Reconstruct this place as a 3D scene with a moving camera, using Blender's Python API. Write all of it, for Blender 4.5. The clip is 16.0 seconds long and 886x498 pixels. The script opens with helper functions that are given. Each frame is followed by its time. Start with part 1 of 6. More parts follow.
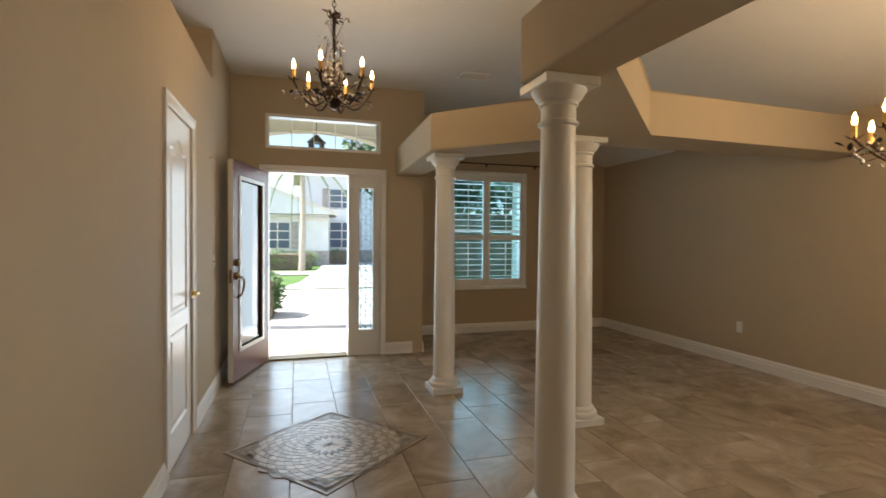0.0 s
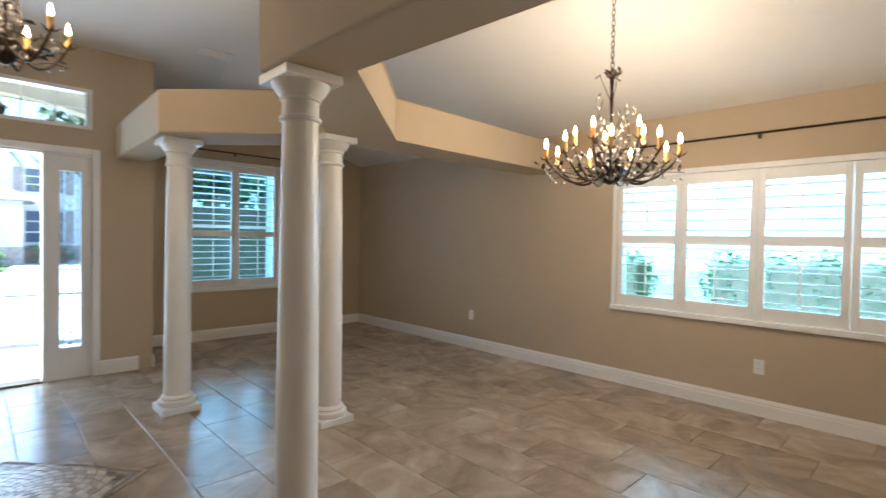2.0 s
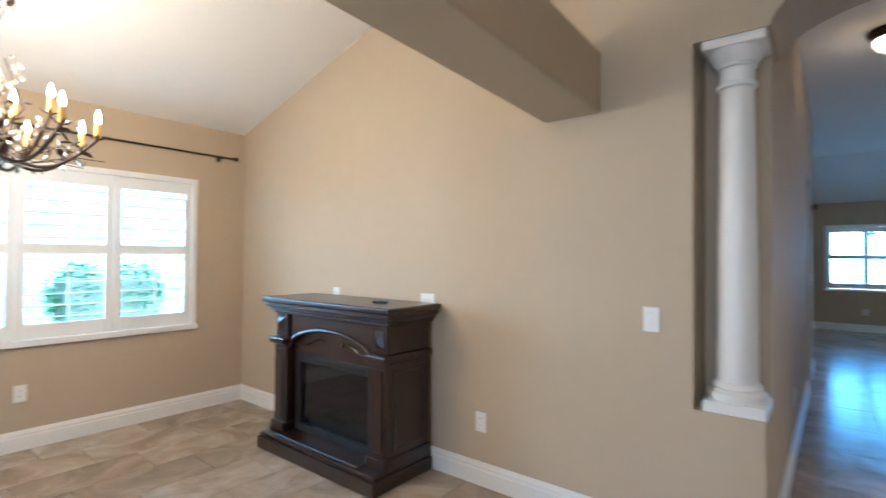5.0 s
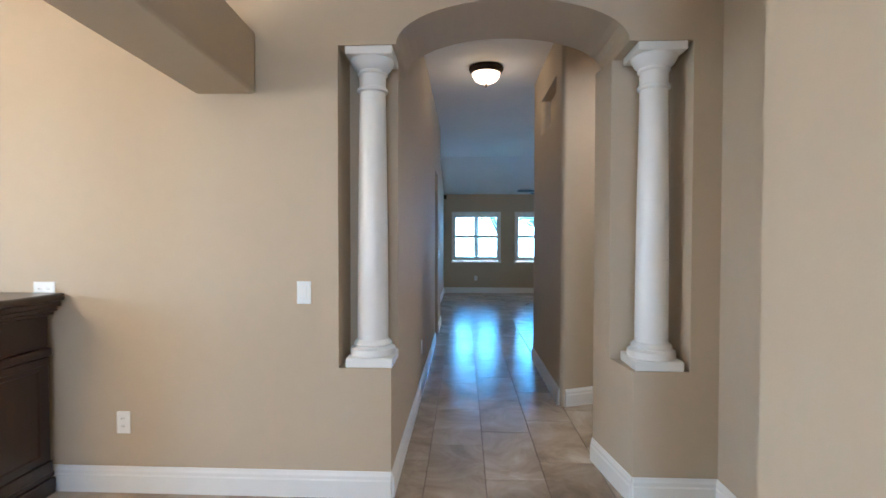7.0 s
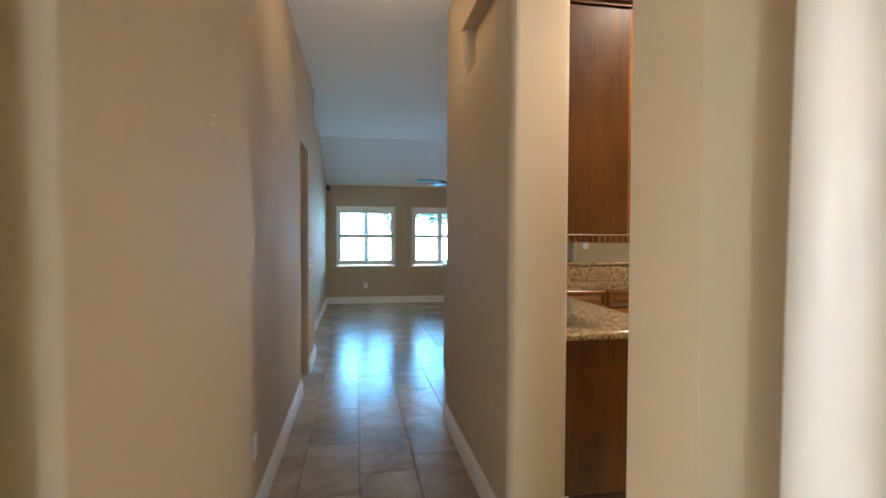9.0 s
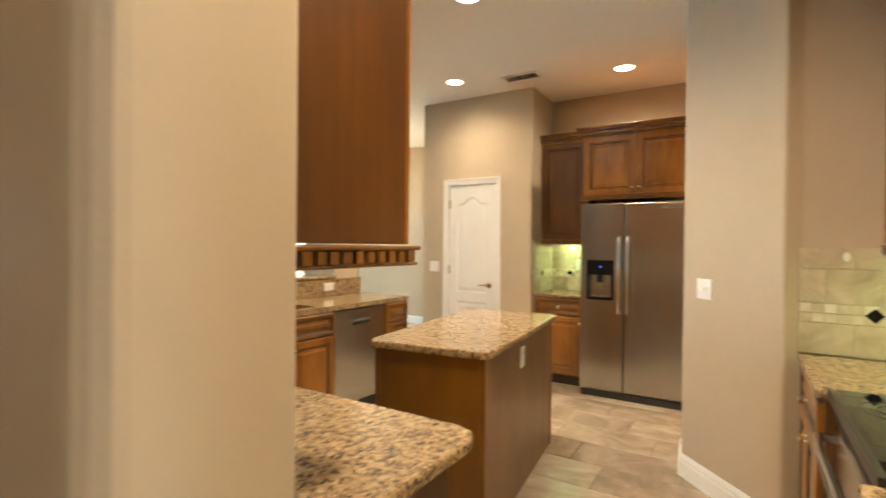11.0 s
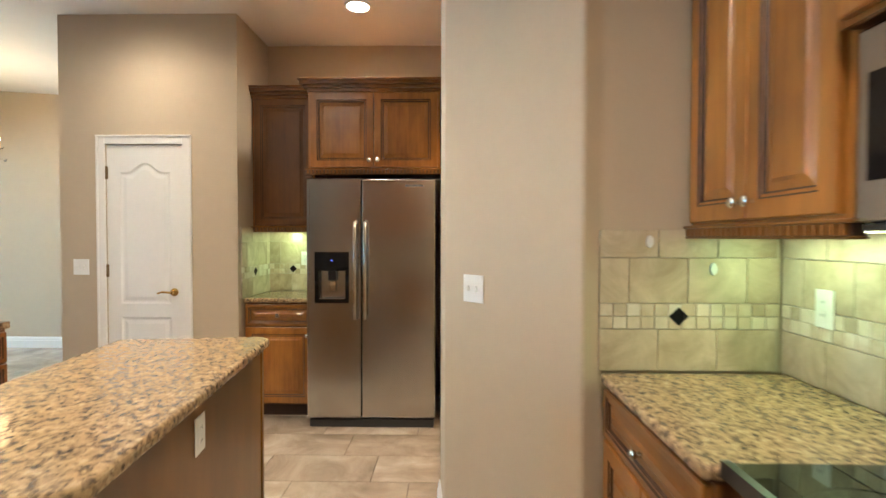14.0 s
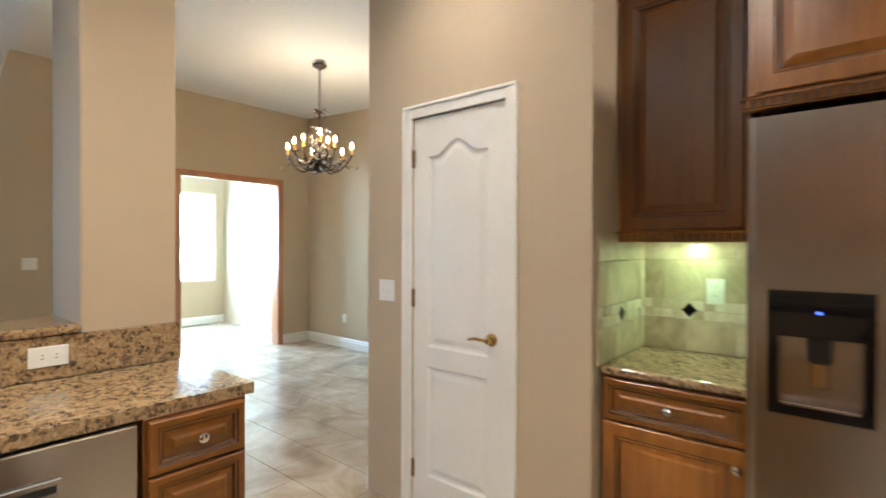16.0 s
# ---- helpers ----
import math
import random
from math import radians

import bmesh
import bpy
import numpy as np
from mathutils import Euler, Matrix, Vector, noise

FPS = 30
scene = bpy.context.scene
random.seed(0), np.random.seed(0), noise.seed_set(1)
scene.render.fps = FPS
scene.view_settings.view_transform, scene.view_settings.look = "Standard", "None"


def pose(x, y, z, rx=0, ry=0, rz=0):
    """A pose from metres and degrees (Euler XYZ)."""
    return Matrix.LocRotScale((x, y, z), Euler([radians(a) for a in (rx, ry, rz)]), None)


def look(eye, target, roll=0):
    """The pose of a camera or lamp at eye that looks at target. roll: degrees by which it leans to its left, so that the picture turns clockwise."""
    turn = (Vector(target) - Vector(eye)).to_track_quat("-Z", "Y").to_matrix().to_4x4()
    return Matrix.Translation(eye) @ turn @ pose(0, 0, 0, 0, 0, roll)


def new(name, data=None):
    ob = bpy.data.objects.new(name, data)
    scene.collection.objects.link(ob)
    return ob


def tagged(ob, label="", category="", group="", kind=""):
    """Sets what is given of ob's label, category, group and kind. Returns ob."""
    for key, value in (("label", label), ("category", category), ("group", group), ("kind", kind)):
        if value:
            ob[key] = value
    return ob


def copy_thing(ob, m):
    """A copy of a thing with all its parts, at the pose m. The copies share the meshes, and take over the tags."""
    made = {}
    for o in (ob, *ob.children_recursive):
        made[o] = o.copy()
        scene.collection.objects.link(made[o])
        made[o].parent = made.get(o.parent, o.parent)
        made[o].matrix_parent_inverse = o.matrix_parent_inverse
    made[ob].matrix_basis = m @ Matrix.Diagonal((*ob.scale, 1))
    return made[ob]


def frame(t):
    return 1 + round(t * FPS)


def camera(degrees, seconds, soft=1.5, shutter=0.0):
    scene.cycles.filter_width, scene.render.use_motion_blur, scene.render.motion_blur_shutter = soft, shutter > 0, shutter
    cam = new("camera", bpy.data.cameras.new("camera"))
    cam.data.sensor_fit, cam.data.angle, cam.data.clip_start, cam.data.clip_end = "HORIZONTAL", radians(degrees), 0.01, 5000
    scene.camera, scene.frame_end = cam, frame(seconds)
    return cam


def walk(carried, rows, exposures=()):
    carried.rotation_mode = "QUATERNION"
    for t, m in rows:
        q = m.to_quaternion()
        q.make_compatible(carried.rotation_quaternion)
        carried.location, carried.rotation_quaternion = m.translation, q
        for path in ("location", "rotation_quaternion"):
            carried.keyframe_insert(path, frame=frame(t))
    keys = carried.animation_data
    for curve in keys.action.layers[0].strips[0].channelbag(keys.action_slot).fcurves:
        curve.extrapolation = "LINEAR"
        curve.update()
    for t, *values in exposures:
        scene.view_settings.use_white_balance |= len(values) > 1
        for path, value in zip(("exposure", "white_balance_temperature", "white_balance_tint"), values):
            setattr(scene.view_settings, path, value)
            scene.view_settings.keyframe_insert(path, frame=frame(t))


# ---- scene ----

cam = camera(84.3, 16.0, shutter=0.4)
PATH = [
    (0, (0.679, 0.55, 1.322), (1.248, 2.467, 1.285), 0.4),
    (0.5, (0.693, 0.553, 1.345), (1.472, 2.394, 1.299), 0.6),
    (1, (0.705, 0.539, 1.353), (1.718, 2.263, 1.308), 0.7),
    (1.5, (0.748, 0.519, 1.358), (1.941, 2.124, 1.314), 0.8),
    (2, (0.788, 0.562, 1.345), (2.172, 2.005, 1.303), 1.0),
    (2.5, (0.816, 0.775, 1.356), (2.473, 1.894, 1.315), 1.1),
    (3, (0.825, 1.113, 1.356), (2.726, 1.735, 1.327), 1.2),
    (3.5, (0.892, 1.385, 1.329), (2.891, 1.446, 1.328), 1.1),
    (4, (0.937, 1.756, 1.338), (2.853, 1.183, 1.352), 1.2),
    (4.5, (0.944, 2.12, 1.33), (2.589, 0.984, 1.359), 1.0),
    (5, (0.902, 2.4, 1.339), (2.154, 0.841, 1.368), 0.4),
    (5.2, (0.875, 2.474, 1.33), (1.953, 0.79, 1.359), 0.3),
    (7.3, (0.754, 2.455, 1.326), (0.782, 0.455, 1.281), 0.2),
    (7.5, (0.752, 2.324, 1.325), (0.752, 0.325, 1.278), 0.3),
    (8, (0.751, 1.833, 1.359), (0.686, -0.165, 1.301), 0.4),
    (8.2, (0.746, 1.6, 1.368), (0.652, -0.396, 1.312), 0.2),
    (10.3, (0.36, -0.661, 1.378), (-0.834, -2.265, 1.352), 1.0),
    (10.5, (0.31, -0.788, 1.379), (-1.042, -2.261, 1.355), 0.9),
    (11, (0.163, -0.992, 1.389), (-1.531, -2.056, 1.373), 0.6),
    (11.5, (0.002, -1.098, 1.394), (-1.893, -1.737, 1.377), 0.3),
    (12, (-0.113, -1.162, 1.388), (-2.093, -1.441, 1.372), 0.3),
    (12.5, (-0.16, -1.184, 1.374), (-2.158, -1.266, 1.358), 0.2),
    (13, (-0.254, -1.21, 1.355), (-2.253, -1.247, 1.335), 0.1),
    (13.5, (-0.562, -1.228, 1.347), (-2.561, -1.26, 1.31), 0.2),
    (14, (-0.948, -1.303, 1.366), (-2.948, -1.34, 1.321), 0.1),
    (14.5, (-1.378, -1.456, 1.379), (-3.365, -1.678, 1.338), 0.2),
    (15, (-1.824, -1.638, 1.38), (-3.734, -2.232, 1.344), 0.1),
    (15.5, (-2.273, -1.876, 1.372), (-4.041, -2.812, 1.354), 0.0),
    (16, (-2.663, -2.085, 1.393), (-4.193, -3.372, 1.379), 0.2),
]
walk(cam, [(t, look(eye, target, roll)) for t, eye, target, roll in PATH],
     [(0, 1.1, 7000, 12), (0.5, 1.35, 7100, 12), (1.0, 1.7, 6400, 10), (1.5, 1.78, 5900, 10), (2.5, 1.72, 5300, 10), (3.0, 1.75, 5350, 10), (3.5, 1.6, 5250, 10), (5, 2.35, 4950, 9), (8, 2.72, 5100, 9), (10.3, 3.4, 7350, 8), (11.5, 3.4, 6400, 8), (12.5, 3.42, 5900, 7), (14.5, 3.22, 5800, 7), (16, 3.15, 5600, 8)])

# ---- world, sun, exposure ----
SUN_EL, SUN_AZ = radians(52), radians(278)
world = bpy.data.worlds.new("sky")
scene.world = world
world.use_nodes = True
wn = world.node_tree.nodes
sky = wn.new("ShaderNodeTexSky")
sky.sky_type, sky.sun_disc, sky.sun_elevation, sky.sun_rotation = "NISHITA", False, SUN_EL, SUN_AZ
wn["Background"].inputs["Strength"].default_value = 0.15
world.node_tree.links.new(sky.outputs["Color"], wn["Background"].inputs["Color"])
sun = new("sun", bpy.data.lights.new("sun", "SUN"))
sun.data.energy, sun.data.angle, sun.data.color = 5.0, radians(0.5), (1.0, 0.97, 0.93)
sun.matrix_world = look((math.sin(SUN_AZ) * math.cos(SUN_EL) * 30, math.cos(SUN_AZ) * math.cos(SUN_EL) * 30, math.sin(SUN_EL) * 30), (0, 0, 0))


def lamp(name, kind, m, watts, colour, size=0.05, size_y=None, spot=None):
    ob = new(name, bpy.data.lights.new(name, kind))
    ob.matrix_world = m
    ob.data.energy, ob.data.color = watts, colour
    if kind == "AREA":
        ob.data.shape, ob.data.size, ob.data.size_y = "RECTANGLE", size, size_y or size
    else:
        ob.data.shadow_soft_size = size
    if spot:
        ob.data.spot_size, ob.data.spot_blend = radians(spot), 0.9
    return ob


DAY, WARM, GREENISH = (0.62, 0.82, 1.0), (1.0, 0.76, 0.5), (0.66, 1.0, 0.48)
# daylight standing in the openings
lamp("daylight_front_door", "AREA", look((0.8, 6.5, 1.1), (0.8, 0, 0.6)), 8.5, DAY, 0.8, 1.9)
lamp("daylight_transom", "AREA", look((0.96, 6.5, 2.48), (0.96, 0, 1.6)), 1.6, DAY, 1.1, 0.3)
lamp("daylight_den_window", "AREA", look((3.28, 7.42, 1.48), (3.28, 0, 1.0)), 11, DAY, 1.0, 1.5)
lamp("daylight_dining_window", "AREA", look((5.62, 1.63, 1.45), (3.0, 1.63, -0.4)), 15.5, (0.8, 0.92, 1.0), 2.2, 1.15).data.spread = radians(120)
lamp("daylight_family_window", "AREA", look((0.46, -9.75, 1.4), (0.46, 0, 0.7)), 9.52, (0.33, 0.62, 1.0), 1.05, 1.1)
lamp("daylight_family_window", "AREA", look((-1.03, -9.75, 1.4), (-1.03, 0, 0.7)), 10.7, (0.33, 0.62, 1.0), 1.05, 1.1)
lamp("daylight_sunroom", "AREA", look((-5.6, -10.75, 1.65), (-5.2, 0, 0.9)), 44, (0.6, 0.82, 1.0), 2.0, 1.3)
lamp("entry_bulbs", "POINT", pose(0.9, 3.77, 2.42), 4.9, WARM, 0.25)
lamp("dining_bulbs", "POINT", pose(3.6, 2.03, 1.98), 20, WARM, 0.36)
lamp("nook_bulbs", "POINT", pose(-5.41, -5.9, 2.45), 2.6, WARM, 0.22)
lamp("hall_bulb", "POINT", pose(0.55, -2.38, 2.72), 0.416, (1.0, 0.72, 0.42), 0.1)
for cx, cy, w in ((-3.985, -3.48, 8.2), (-4.42, -1.97, 10.1), (-2.6, -2.56, 20), (-1.0, -1.15, 24), (-2.3, -3.5, 13)):
    lamp("can_bulb", "SPOT", pose(cx, cy, 2.985), w, (1.0, 0.84, 0.64), 0.07, spot=158)
lamp("undercabinet_bulb", "AREA", pose(-2.3, -0.33, 1.375), 0.168, GREENISH, 0.5, 0.06)
lamp("laundry_bulb", "POINT", pose(-3.9, -0.4, 2.6), 5.5, WARM, 0.1)
lamp("undercabinet_bulb", "AREA", pose(-4.99, -2.63, 1.40), 0.21, GREENISH, 0.35, 0.05)
lamp("undercabinet_bulb", "AREA", pose(-0.85, -0.33, 1.375), 0.126, GREENISH, 0.4, 0.06)


# ---- materials ----
def nodes_of(name):
    m = bpy.data.materials.new(name)
    m.use_nodes = True
    t = m.node_tree
    return m, t.nodes, t.links, t.nodes["Principled BSDF"]


def ramp(n, stops):
    r = n.new("ShaderNodeValToRGB")
    while len(r.color_ramp.elements) < len(stops):
        r.color_ramp.elements.new(0.5)
    for e, (p, c) in zip(r.color_ramp.elements, stops):
        e.position, e.color = p, (*c, 1)
    return r


def coords(n, l, scale=(1, 1, 1), world_space=False):
    tc, mp = n.new("ShaderNodeTexCoord"), n.new("ShaderNodeMapping")
    mp.inputs["Scale"].default_value = scale
    if world_space:
        g = n.new("ShaderNodeNewGeometry")
        l.new(g.outputs["Position"], mp.inputs["Vector"])
    else:
        l.new(tc.outputs["Object"], mp.inputs["Vector"])
    return mp


def noise_node(n, l, mp, scale, detail=4, rough=0.55):
    t = n.new("ShaderNodeTexNoise")
    t.inputs["Scale"].default_value, t.inputs["Detail"].default_value, t.inputs["Roughness"].default_value = scale, detail, rough
    l.new(mp.outputs["Vector"], t.inputs["Vector"])
    return t


def plain(name, colour, rough=0.5, metal=0.0, var=0.08, scale=3.0, bump=0.0, bump_scale=120.0, coat=0.0, stretch=(1, 1, 1), world_space=True, spec=0.5):
    """A surface of one colour with stains at a large scale, a grain at a small one and fine relief."""
    m, n, l, b = nodes_of(name)
    mp = coords(n, l, stretch, world_space)
    big, fine = noise_node(n, l, mp, scale), noise_node(n, l, mp, scale * 14, 3)
    add = n.new("ShaderNodeMath")
    add.operation = "MULTIPLY_ADD"
    add.inputs[1].default_value = 0.35
    l.new(fine.outputs["Fac"], add.inputs[0])
    l.new(big.outputs["Fac"], add.inputs[2])
    r = ramp(n, [(0.42, tuple(c * (1 - var) for c in colour)), (0.95, tuple(min(1, c * (1 + var)) for c in colour))])
    l.new(add.outputs[0], r.inputs["Fac"])
    l.new(r.outputs["Color"], b.inputs["Base Color"])
    rr = n.new("ShaderNodeMapRange")
    rr.inputs["To Min"].default_value, rr.inputs["To Max"].default_value = max(0.02, rough * 0.82), min(1, rough * 1.18)
    l.new(big.outputs["Fac"], rr.inputs["Value"])
    l.new(rr.outputs["Result"], b.inputs["Roughness"])
    b.inputs["Metallic"].default_value, b.inputs["Coat Weight"].default_value = metal, coat
    b.inputs["Specular IOR Level"].default_value = spec
    if bump:
        bt = noise_node(n, l, mp, bump_scale, 3)
        bp = n.new("ShaderNodeBump")
        bp.inputs["Strength"].default_value, bp.inputs["Distance"].default_value = bump, 0.004
        l.new(bt.outputs["Fac"], bp.inputs["Height"])
        l.new(bp.outputs["Normal"], b.inputs["Normal"])
    return m


def wood(name, dark, light, rough=0.35, grain=(18, 18, 1.2), coat=0.2):
    m, n, l, b = nodes_of(name)
    mp = coords(n, l, grain, True)
    a, big = noise_node(n, l, mp, 2.2, 8, 0.65), noise_node(n, l, coords(n, l, (1.5, 1.5, 0.6), True), 3.2, 5)
    mix = n.new("ShaderNodeMath")
    mix.operation = "MULTIPLY_ADD"
    mix.inputs[1].default_value = 0.3
    l.new(a.outputs["Fac"], mix.inputs[0])
    half = n.new("ShaderNodeMath")
    half.operation = "MULTIPLY"
    half.inputs[1].default_value = 0.7
    l.new(big.outputs["Fac"], half.inputs[0])
    l.new(half.outputs[0], mix.inputs[2])
    r = ramp(n, [(0.32, dark), (0.5, tuple((p + q) / 2 for p, q in zip(dark, light))), (0.68, light)])
    l.new(mix.outputs[0], r.inputs["Fac"])
    l.new(r.outputs["Color"], b.inputs["Base Color"])
    b.inputs["Roughness"].default_value, b.inputs["Coat Weight"].default_value, b.inputs["Coat Roughness"].default_value = rough, coat, 0.25
    bp = n.new("ShaderNodeBump")
    bp.inputs["Strength"].default_value, bp.inputs["Distance"].default_value = 0.04, 0.002
    l.new(a.outputs["Fac"], bp.inputs["Height"])
    l.new(bp.outputs["Normal"], b.inputs["Normal"])
    return m


def stone(name, stops, scale=3.0, rough=0.35, jitter=0.25, bump=0.08, world_space=True, spread=1.0):
    """Mottled stone: veined noise bent by itself, shifted from piece to piece."""
    m, n, l, b = nodes_of(name)
    mp = coords(n, l, (1, 1, 1), world_space)
    info = n.new("ShaderNodeObjectInfo")
    off = n.new("ShaderNodeVectorMath")
    off.operation = "MULTIPLY_ADD"
    off.inputs[1].default_value = (7, 5, 3)
    comb = n.new("ShaderNodeCombineXYZ")
    for s in "XYZ":
        l.new(info.outputs["Random"], comb.inputs[s])
    l.new(comb.outputs[0], off.inputs[0])
    l.new(mp.outputs["Vector"], off.inputs[2])
    a = n.new("ShaderNodeTexNoise")
    a.inputs["Scale"].default_value, a.inputs["Detail"].default_value, a.inputs["Roughness"].default_value, a.inputs["Distortion"].default_value = scale, 7, 0.62, 0.9
    l.new(off.outputs[0], a.inputs["Vector"])
    f = n.new("ShaderNodeMapRange")
    f.inputs["From Min"].default_value, f.inputs["From Max"].default_value = 0.5 - 0.28 / spread, 0.5 + 0.28 / spread
    l.new(a.outputs["Fac"], f.inputs["Value"])
    sh = n.new("ShaderNodeMath")
    sh.operation = "MULTIPLY_ADD"
    sh.inputs[1].default_value = jitter
    l.new(info.outputs["Random"], sh.inputs[0])
    l.new(f.outputs["Result"], sh.inputs[2])
    sub = n.new("ShaderNodeMath")
    sub.operation = "SUBTRACT"
    sub.inputs[1].default_value = jitter / 2
    l.new(sh.outputs[0], sub.inputs[0])
    r = ramp(n, stops)
    l.new(sub.outputs[0], r.inputs["Fac"])
    l.new(r.outputs["Color"], b.inputs["Base Color"])
    rr = n.new("ShaderNodeMapRange")
    rr.inputs["To Min"].default_value, rr.inputs["To Max"].default_value = rough * 0.8, rough * 1.25
    l.new(a.outputs["Fac"], rr.inputs["Value"])
    l.new(rr.outputs["Result"], b.inputs["Roughness"])
    bp = n.new("ShaderNodeBump")
    bp.inputs["Strength"].default_value, bp.inputs["Distance"].default_value = bump, 0.004
    l.new(a.outputs["Fac"], bp.inputs["Height"])
    l.new(bp.outputs["Normal"], b.inputs["Normal"])
    return m


def granite(name):
    m, n, l, b = nodes_of(name)
    mp = coords(n, l, (1, 1, 1), True)
    v = n.new("ShaderNodeTexVoronoi")
    v.inputs["Scale"].default_value = 95
    warp = noise_node(n, l, mp, 30, 3)
    vm = n.new("ShaderNodeVectorMath")
    vm.operation = "MULTIPLY_ADD"
    vm.inputs[1].default_value = (0.03, 0.03, 0.03)
    l.new(warp.outputs["Color"], vm.inputs[0])
    l.new(mp.outputs["Vector"], vm.inputs[2])
    l.new(vm.outputs[0], v.inputs["Vector"])
    sep = n.new("ShaderNodeSeparateColor")
    l.new(v.outputs["Color"], sep.inputs[0])
    big = noise_node(n, l, mp, 42, 4, 0.6)
    mx = n.new("ShaderNodeMath")
    mx.operation = "MULTIPLY_ADD"
    mx.inputs[1].default_value = 0.36
    l.new(sep.outputs[0], mx.inputs[0])
    l.new(big.outputs["Fac"], mx.inputs[2])
    r = ramp(n, [(0.44, (0.07, 0.05, 0.035)), (0.55, (0.17, 0.115, 0.065)), (0.65, (0.29, 0.195, 0.105)), (0.8, (0.38, 0.255, 0.13)), (0.97, (0.44, 0.33, 0.19))])
    l.new(mx.outputs[0], r.inputs["Fac"])
    l.new(r.outputs["Color"], b.inputs["Base Color"])
    b.inputs["Roughness"].default_value = 0.12
    return m


def glass(name, tint=(0.95, 0.98, 1.0), rough=0.0, ior=1.45):
    m, n, l, b = nodes_of(name)
    out = n["Material Output"]
    tr, gl, mix, fr = n.new("ShaderNodeBsdfTransparent"), n.new("ShaderNodeBsdfGlossy"), n.new("ShaderNodeMixShader"), n.new("ShaderNodeFresnel")
    tr.inputs["Color"].default_value = (*tint, 1)
    gl.inputs["Roughness"].default_value = 0.02 + rough
    fr.inputs["IOR"].default_value = ior
    l.new(fr.outputs[0], mix.inputs["Fac"])
    l.new(tr.outputs[0], mix.inputs[1])
    l.new(gl.outputs[0], mix.inputs[2])
    l.new(mix.outputs[0], out.inputs["Surface"])
    return m


def glow(name, colour, strength):
    m, n, l, b = nodes_of(name)
    b.inputs["Base Color"].default_value = (*colour, 1)
    b.inputs["Emission Color"].default_value, b.inputs["Emission Strength"].default_value = (*colour, 1), strength
    return m


PAINT = plain("wall_paint", (0.51, 0.412, 0.29), 0.78, spec=0.3, var=0.05, scale=0.8, bump=0.12, bump_scale=90)
CEIL = plain("ceiling_paint", (0.78, 0.745, 0.70), 0.85, var=0.04, scale=0.7, bump=0.3, bump_scale=60)
WHITE = plain("white_trim_paint", (0.80, 0.775, 0.73), 0.32, var=0.04, scale=2.0, bump=0.03, bump_scale=50)
SHUTTER = plain("white_shutter_paint", (0.82, 0.81, 0.78), 0.4, var=0.03, scale=2.0)
PLASTIC = plain("white_plastic", (0.82, 0.81, 0.77), 0.3, var=0.03, scale=20)
DARKPL = plain("dark_slot", (0.03, 0.03, 0.03), 0.5, var=0.1)
TILE = stone("floor_tile_stone", [(0.0, (0.20, 0.148, 0.105)), (0.38, (0.32, 0.25, 0.18)), (0.66, (0.42, 0.34, 0.255)), (1.0, (0.56, 0.48, 0.385))], 2.6, 0.22, 0.25, 0.05)
GROUT = plain("grout", (0.17, 0.13, 0.098), 0.85, var=0.15, scale=8)
GRANITE = granite("granite")
CAB = wood("cherry_cabinet_wood", (0.13, 0.043, 0.006), (0.43, 0.17, 0.027), 0.3, coat=0.4)
CABX = wood("cherry_cabinet_wood_sideways", (0.10, 0.034, 0.004), (0.27, 0.105, 0.014), 0.3, (1.2, 18, 18), 0.4)
ISLAND = wood("amber_island_panel", (0.105, 0.040, 0.004), (0.21, 0.088, 0.010), 0.34, (2.5, 2.5, 0.7), 0.3)
# darker tone of the cherry, for cabinet bodies and the alcove cabinet's door
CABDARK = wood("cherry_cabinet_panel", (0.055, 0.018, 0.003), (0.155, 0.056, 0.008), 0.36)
GLAZE = plain("dark_glaze", (0.055, 0.024, 0.011), 0.5, var=0.2)
MAHOG = wood("dark_mahogany", (0.008, 0.003, 0.002), (0.034, 0.011, 0.005), 0.28, coat=0.35)
STEEL = plain("brushed_steel", (0.52, 0.51, 0.49), 0.22, 1.0, 0.025, 2.0, 0.0, 9, stretch=(40, 40, 0.4))
STEELH = plain("brushed_steel_sideways", (0.50, 0.49, 0.47), 0.22, 1.0, 0.02, 1.5, 0.0, 9)
CHROME = plain("polished_nickel", (0.78, 0.76, 0.72), 0.12, 1.0, 0.03)
BRASS = plain("brass", (0.72, 0.48, 0.16), 0.18, 1.0, 0.08, 20)
AGED = plain("aged_brass", (0.23, 0.15, 0.07), 0.35, 1.0, 0.2, 20)
BRONZE = plain("bronze_iron", (0.045, 0.028, 0.018), 0.42, 0.7, 0.3, 40)
BLACK = plain("black_plastic", (0.012, 0.012, 0.013), 0.3, var=0.1)
BLACKGLASS = plain("black_glass", (0.006, 0.006, 0.007), 0.03, var=0.05, spec=0.4)
REDDOOR = plain("maroon_door_paint", (0.14, 0.026, 0.018), 0.35, var=0.1, scale=3, bump=0.03)
CANDLE = plain("candle_sleeve", (0.85, 0.5, 0.14), 0.55, var=0.15, scale=30)
BULB = glow("lit_bulb", (1.0, 0.66, 0.3), 14)
CANGLOW = glow("can_lamp", (1.0, 0.85, 0.65), 4.5)
BOWL = glow("lit_bowl_glass", (1.0, 0.68, 0.36), 1.1)
BLUELED = glow("blue_digits", (0.1, 0.16, 1.0), 0.4)
# cyan tint puts the cool cast of the daylight into the panes
GLASS = glass("window_glass", (0.70, 0.93, 1.0))
LEADGLASS = glass("bevelled_glass", (0.8, 0.9, 0.95), 0.08)
